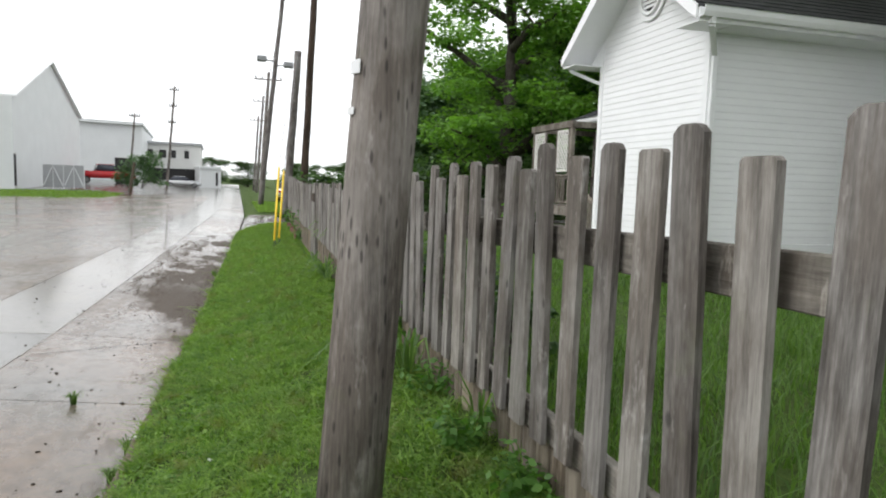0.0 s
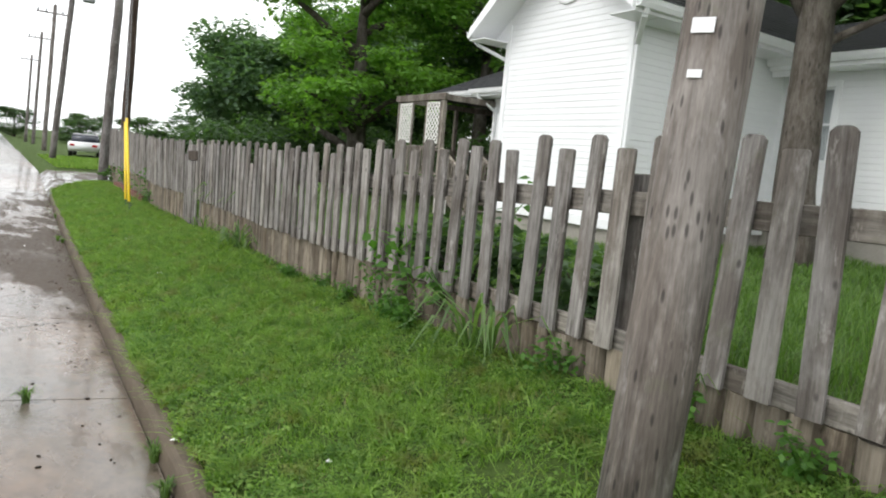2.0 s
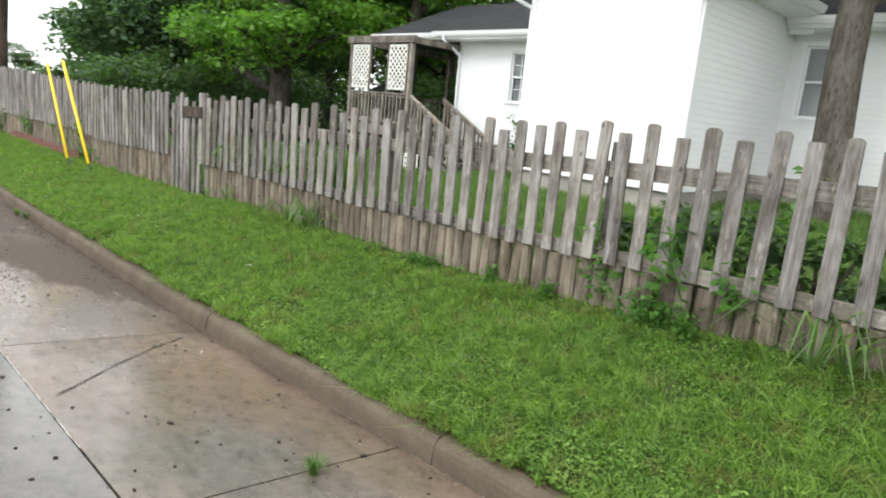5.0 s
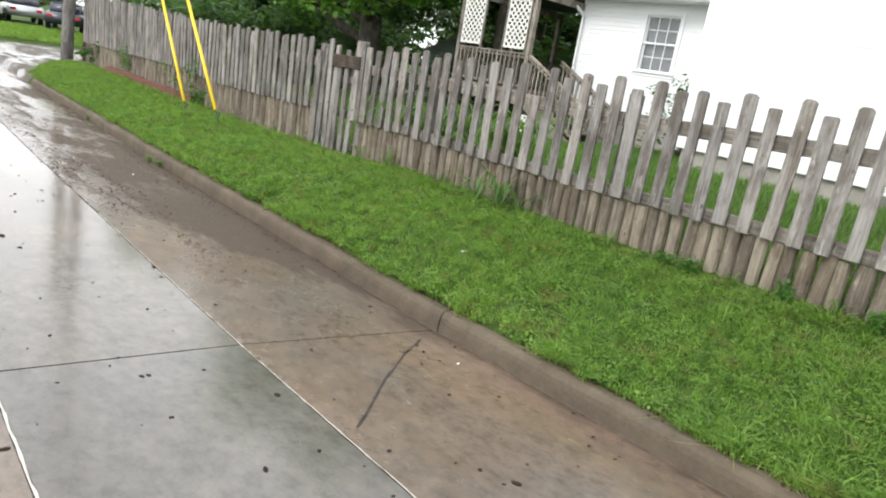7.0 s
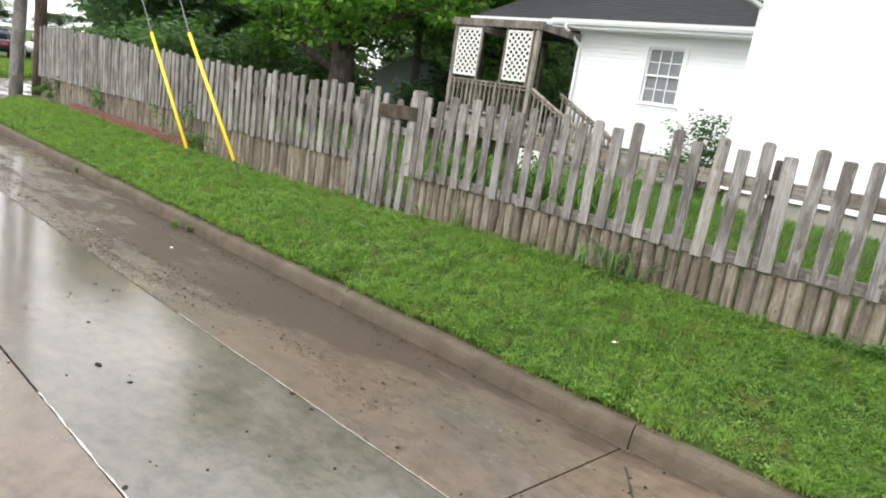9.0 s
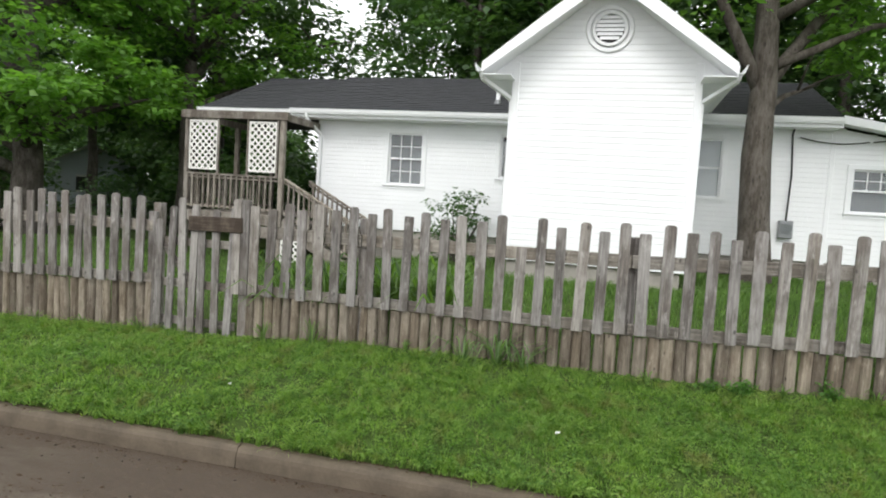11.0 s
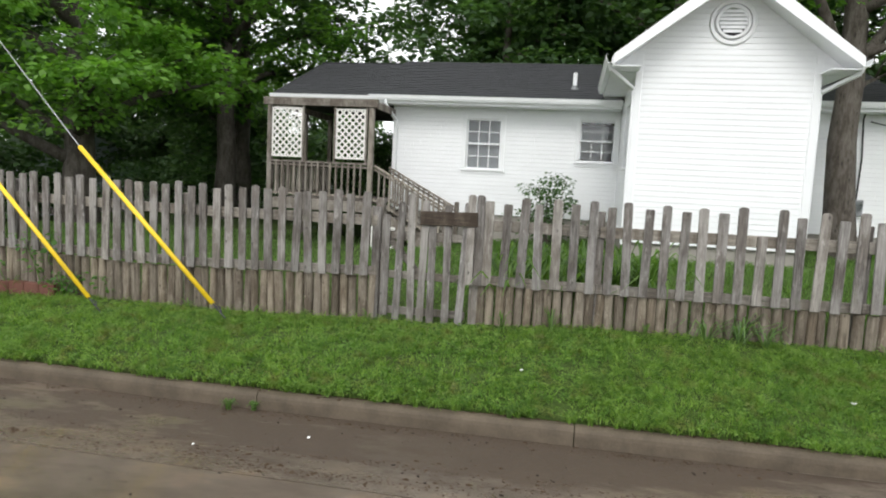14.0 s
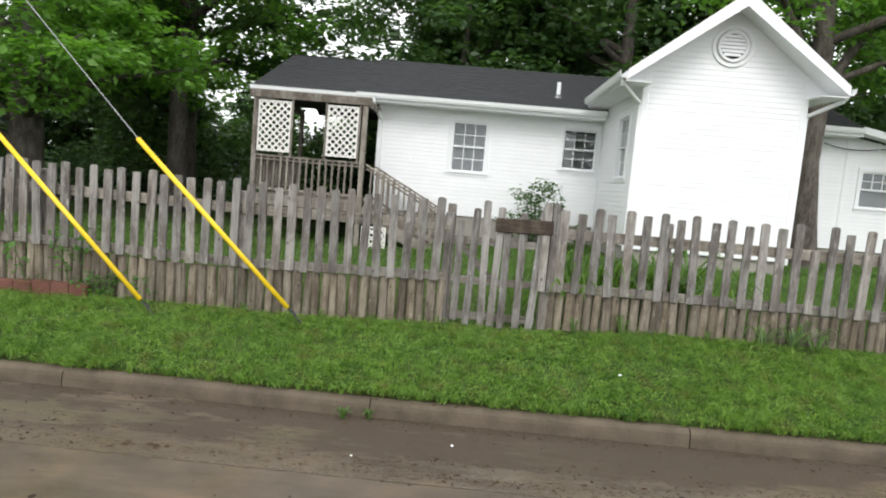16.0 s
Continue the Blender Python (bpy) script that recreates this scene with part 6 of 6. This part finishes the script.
for x, y, h in ((-1.136, 5.43, 0.1), (-0.4, 13.2, 0.1), (-0.35, 13.0, 0.08), (-0.3, 10.9, 0.1), (-0.62, 4.4, 0.12), (-0.65, 4.0, 0.1), (-0.2, 16.4, 0.1)):
    z = road_z(x, y) if x < kerb_x(y) else curb_top(y)
    weed("grass_tuft", (x, y, z), h, 46, 0.008, TALL_BLADE, "small tuft of grass sprouting at the curb", int(y * 100) + 4, True)
for y in np.concatenate([np.arange(2.2, 8, 0.28), np.arange(8, 19, 0.17)]):
    y = float(y) + g.uniform(-0.12, 0.12)
    x = kerb_x(y) + 0.12 + g.uniform(-0.03, 0.06)
    weed("edge_tuft", (x, y, curb_top(y) - 0.005), g.uniform(0.05, 0.11), 20, 0.008, GRASS_BLADE, "short grass hanging over the curb", int(y * 100) + 5, True)


def litter(at, size, seed):
    q = random.Random(seed)
    bm = bmesh.new()
    ring = [bm.verts.new((math.cos(a) * size * q.uniform(0.5, 1), math.sin(a) * size * q.uniform(0.4, 0.8), q.uniform(0.0, size * 0.5))) for a in np.linspace(0, 6.28, 8)[:-1]]
    mid = bm.verts.new((0, 0, size * 0.45))
    for i in range(7):
        bm.faces.new((ring[i], ring[(i + 1) % 7], mid))
    ext = bmesh.ops.extrude_face_region(bm, geom=list(bm.faces))
    bmesh.ops.translate(bm, verts=[v for v in ext["geom"] if isinstance(v, bmesh.types.BMVert)], vec=(0, 0, 0.002))
    ob = part("paper_scrap", bm, PAPER)
    ob.location = at
    tagged(ob, "crumpled scrap of white paper on the ground", "litter", "scraps in the verge")


for i, (x, y, s) in enumerate(((0.157, 8.25, 0.035), (0.233, 10.84, 0.03), (-0.106, 3.451, 0.018), (-0.553, 4.283, 0.03), (-0.009, 5.612, 0.015), (-0.89, 12.316, 0.018), (-1.288, 12.996, 0.016), (-0.75, 7.3, 0.014))):
    z = land(x, y) + (0.02 if x > kerb_x(y) + 0.15 else 0.0)
    litter((x, y, z), s, i)


def brick_edging():
    e = thing("brick_edging", (fence_x(18), 18, land(1.5, 18)), "low row of red bricks along the fence foot", "edging")
    y = 16.4
    me = None
    while y < 21.5:
        if me is None:
            ob = part("brick", one_box((-0.045, -0.1, -0.03), (0.045, 0.1, 0.15), 0.006), BRICK_RED, e)
            me = ob.data
        else:
            ob = new("brick", me)
            ob.parent = e
        ob.location = (fence_x(y) - 0.09 - fence_x(18), y - 18, lerp_table(FENCE_FOOT, y) - e.location.z + g.uniform(-0.01, 0.02))
        ob.rotation_euler = (0, 0, -0.034 + g.uniform(-0.03, 0.03))
        y += 0.206


brick_edging()


# ---- kerb and road, piece by piece ----
def build_curb():
    c = thing("curb", (kerb_x(6), 6, curb_top(6)), "worn muddy concrete street curb", "curb", kind="structure")
    inv = Matrix.Translation(c.location).inverted()
    joints = [-9, -6, -3, -0.2, 2.55, 5.2, 7.77, 10.4, 13.0, 15.6, 18.2, 20.8]
    for a, b in zip(joints, joints[1:]):
        bm = bmesh.new()
        n = 8
        rows = []
        g = random.Random(int(a * 10))
        for i in range(n + 1):
            y = a + 0.004 + (b - a - 0.008) * i / n
            zt, k = curb_top(y), kerb_x(y)
            j = g.uniform(-0.004, 0.004)
            prof = [(-0.004, -0.2), (0.0, -CURB_H), (0.006 + j, -0.06), (0.013 + j, -0.03), (0.026 + j, -0.009), (0.046, 0.002 + j), (0.07, 0.006), (0.105, 0.006), (0.12, -0.004), (0.12, -0.2)]
            rows.append([bm.verts.new((k + dx, y, zt + dz)) for dx, dz in prof])
        for r0, r1 in zip(rows, rows[1:]):
            for i in range(9):
                bm.faces.new((r0[i], r0[i + 1], r1[i + 1], r1[i]))
        bm.faces.new(rows[0])
        bm.faces.new(list(reversed(rows[-1])))
        bmesh.ops.recalc_face_normals(bm, faces=bm.faces)
        part("curb_stone", bm, CURB, c).matrix_basis = inv


build_curb()


def build_road():
    r = thing("road", (-3, 8, road_z(-3, 8)), "wet worn concrete street of jointed slabs", "road", kind="structure")
    inv = Matrix.Translation(r.location).inverted()
    ds = [0.002, 1.36, 2.46, 4.4, 7.6, 10.8, 14.0]
    ys = [-16, -11.5, -7, -2.4, 0.7, 3.0, 5.44, 7.8, 11.1, 14.5, 17.9, 21.3, 26, 31, 36, 41, 46, 52, 58]
    for i, (d0, d1) in enumerate(zip(ds, ds[1:])):
        cuts = [y for y in ys if i > 1 or y not in (11.1, 14.5, 17.9)]
        for a, b in zip(cuts, cuts[1:]):
            bm = bmesh.new()
            g = 0.006
            nx, ny = 3, max(4, int((b - a) / 0.8))
            grid = []
            for q in range(ny + 1):
                y0 = a + g + (b - a - 2 * g) * q / ny
                row = []
                for p in range(nx + 1):
                    dd = d0 + g + (d1 - d0 - 2 * g) * p / nx
                    y = y0 + 0.055 * dd
                    x = kerb_x(min(y, 33)) - dd
                    row.append(bm.verts.new((x, y, road_z(x, y))))
                grid.append(row)
            for q in range(ny):
                for p in range(nx):
                    bm.faces.new((grid[q][p], grid[q + 1][p], grid[q + 1][p + 1], grid[q][p + 1]))
            edge = [e for e in bm.edges if e.is_boundary]
            ext = bmesh.ops.extrude_edge_only(bm, edges=edge)
            for v in [v for v in ext["geom"] if isinstance(v, bmesh.types.BMVert)]:
                v.co.z -= 0.06
            bmesh.ops.recalc_face_normals(bm, faces=bm.faces)
            part("slab", bm, CONCRETE_TAN if (i == 0 or i >= 2) else CONCRETE, r).matrix_basis = inv


build_road()


def road_debris():
    """Grit, clods and leaf scraps strewn over the wet slabs."""
    g = random.Random(5)
    bm = bmesh.new()
    for i in range(560):
        y = g.uniform(3, 17)
        d = abs(g.gauss(0, 1.3)) + 0.05 if g.random() < 0.6 else g.uniform(0.1, 5)
        x = kerb_x(y) - d
        s = g.uniform(0.004, 0.014) * (1.2 if g.random() < 0.1 else 0.8)
        bmesh.ops.create_icosphere(bm, subdivisions=1, radius=s, matrix=pose(x, y, road_z(x, y) + s * 0.2, 0, 0, g.uniform(0, 360)) @ Matrix.Diagonal((g.uniform(0.7, 2), 1, 0.5, 1)))
    tagged(part("road_debris", bm, DEBRIS), "dark grit and leaf scraps on the wet street", "debris", kind="stuff")


road_debris()


def joint_line(name, pts, w, mat, label):
    bm = bmesh.new()
    g = random.Random(len(pts))
    rows = []
    for (x0, y0), (x1, y1) in zip(pts, pts[1:]):
        n = max(2, int(math.hypot(x1 - x0, y1 - y0) / 0.06))
        for i in range(n):
            x, y = x0 + (x1 - x0) * i / n, y0 + (y1 - y0) * i / n
            dx, dy = x1 - x0, y1 - y0
            l = math.hypot(dx, dy)
            nx, ny = -dy / l, dx / l
            k = w * g.uniform(0.4, 1.0)
            o = g.uniform(-1, 1) * w * 0.25
            z = road_z(x, y) + 0.004
            rows.append((bm.verts.new((x + nx * (o + k / 2), y + ny * (o + k / 2), z)), bm.verts.new((x + nx * (o - k / 2), y + ny * (o - k / 2), z))))
    for a, b in zip(rows, rows[1:]):
        bm.faces.new((a[0], a[1], b[1], b[0]))
    bmesh.ops.recalc_face_normals(bm, faces=bm.faces)
    ob = part(name, bm, mat)
    tagged(ob, label, "road joint", kind="structure")


SEAL = plain("pale_joint_sealant", (0.50, 0.48, 0.44), 0.6, vary=0.25, scale=20, bump=0.3)
GRIT_LINE = plain("gutter_grit", (0.24, 0.21, 0.175), 0.8, vary=0.3, scale=20)
TAR = plain("dark_crack", (0.025, 0.022, 0.02), 0.7, vary=0.3, scale=20)
joint_line("joint_seal", [(kerb_x(y) - 2.46, y) for y in (5.6, 7.0, 8.5, 9.8)], 0.013, SEAL, "pale sealant in the joint between slabs")
joint_line("joint_seal", [(kerb_x(y) - 1.36, y) for y in (6.2, 7.5, 9.0, 10.6)], 0.007, SEAL, "pale sealant in the joint between slabs")
joint_line("road_crack", [(-0.72, 7.68), (-0.98, 7.52), (-1.35, 7.25), (-1.68, 6.98), (-1.84, 6.85)], 0.014, TAR, "dark diagonal crack across a slab")
joint_line("joint_seal", [(kerb_x(y) - 0.012, y) for y in (0.5, 3, 5, 7.6, 9)], 0.004, GRIT_LINE, "pale line of grit along the gutter joint")


def mud_clods():
    """Clods and crumbs of wet mud dragged along the gutter in two loose lines."""
    g = random.Random(15)
    verts, faces = [], []
    lines = (((8.7, 0.98), (9.6, 0.9), (11, 0.86), (13, 0.95), (15, 0.85), (19, 0.9)), ((10.5, 1.12), (12, 1.22), (14, 1.15), (16.5, 1.3), (19.5, 1.0)), ((9, 0.1), (13, 0.12), (20, 0.1)))
    for line in lines:
        for _ in range(1300):
            y = g.uniform(line[0][0], line[-1][0])
            x = kerb_x(y) - max(0.02, lerp_table(line, y) + g.gauss(0, 0.07) * (1 + 0.6 * math.sin(y * 3)))
            s = g.uniform(0.003, 0.008) * (2.2 if g.random() < 0.08 else 1)
            zz, k, a0 = road_z(x, y), len(verts), g.uniform(0, 6.28)
            verts += [(x + s * g.uniform(0.7, 1.4) * math.cos(a0 + t), y + 1.5 * s * g.uniform(0.7, 1.4) * math.sin(a0 + t), zz - 0.001) for t in (0, 1.26, 2.51, 3.77, 5.03)]
            verts.append((x, y, zz + s * g.uniform(0.4, 0.8)))
            faces += [(k + i, k + (i + 1) % 5, k + 5) for i in range(5)]
    for _ in range(1800):
        y = g.uniform(2, 20)
        dx = 0.13 - abs(g.gauss(0, 0.03))
        if dx < 0.05 or noise.noise(Vector((y * 1.7, 4, 8))) < -0.1:
            continue
        x, s = kerb_x(y) + dx, g.uniform(0.006, 0.016)
        zz, k, a0 = curb_top(y) + 0.002, len(verts), g.uniform(0, 6.28)
        verts += [(x + s * g.uniform(0.7, 1.4) * math.cos(a0 + t), y + 1.5 * s * g.uniform(0.7, 1.4) * math.sin(a0 + t), zz - 0.001) for t in (0, 1.26, 2.51, 3.77, 5.03)]
        verts.append((x, y, zz + s * g.uniform(0.4, 0.8)))
        faces += [(k + i, k + (i + 1) % 5, k + 5) for i in range(5)]
    me = bpy.data.meshes.new("mud_clods")
    me.from_pydata(verts, [], faces)
    me.materials.append(MUD)
    tagged(new("mud_clods", me), "crumbs of dark wet mud along the gutter", "mud", kind="stuff")


mud_clods()
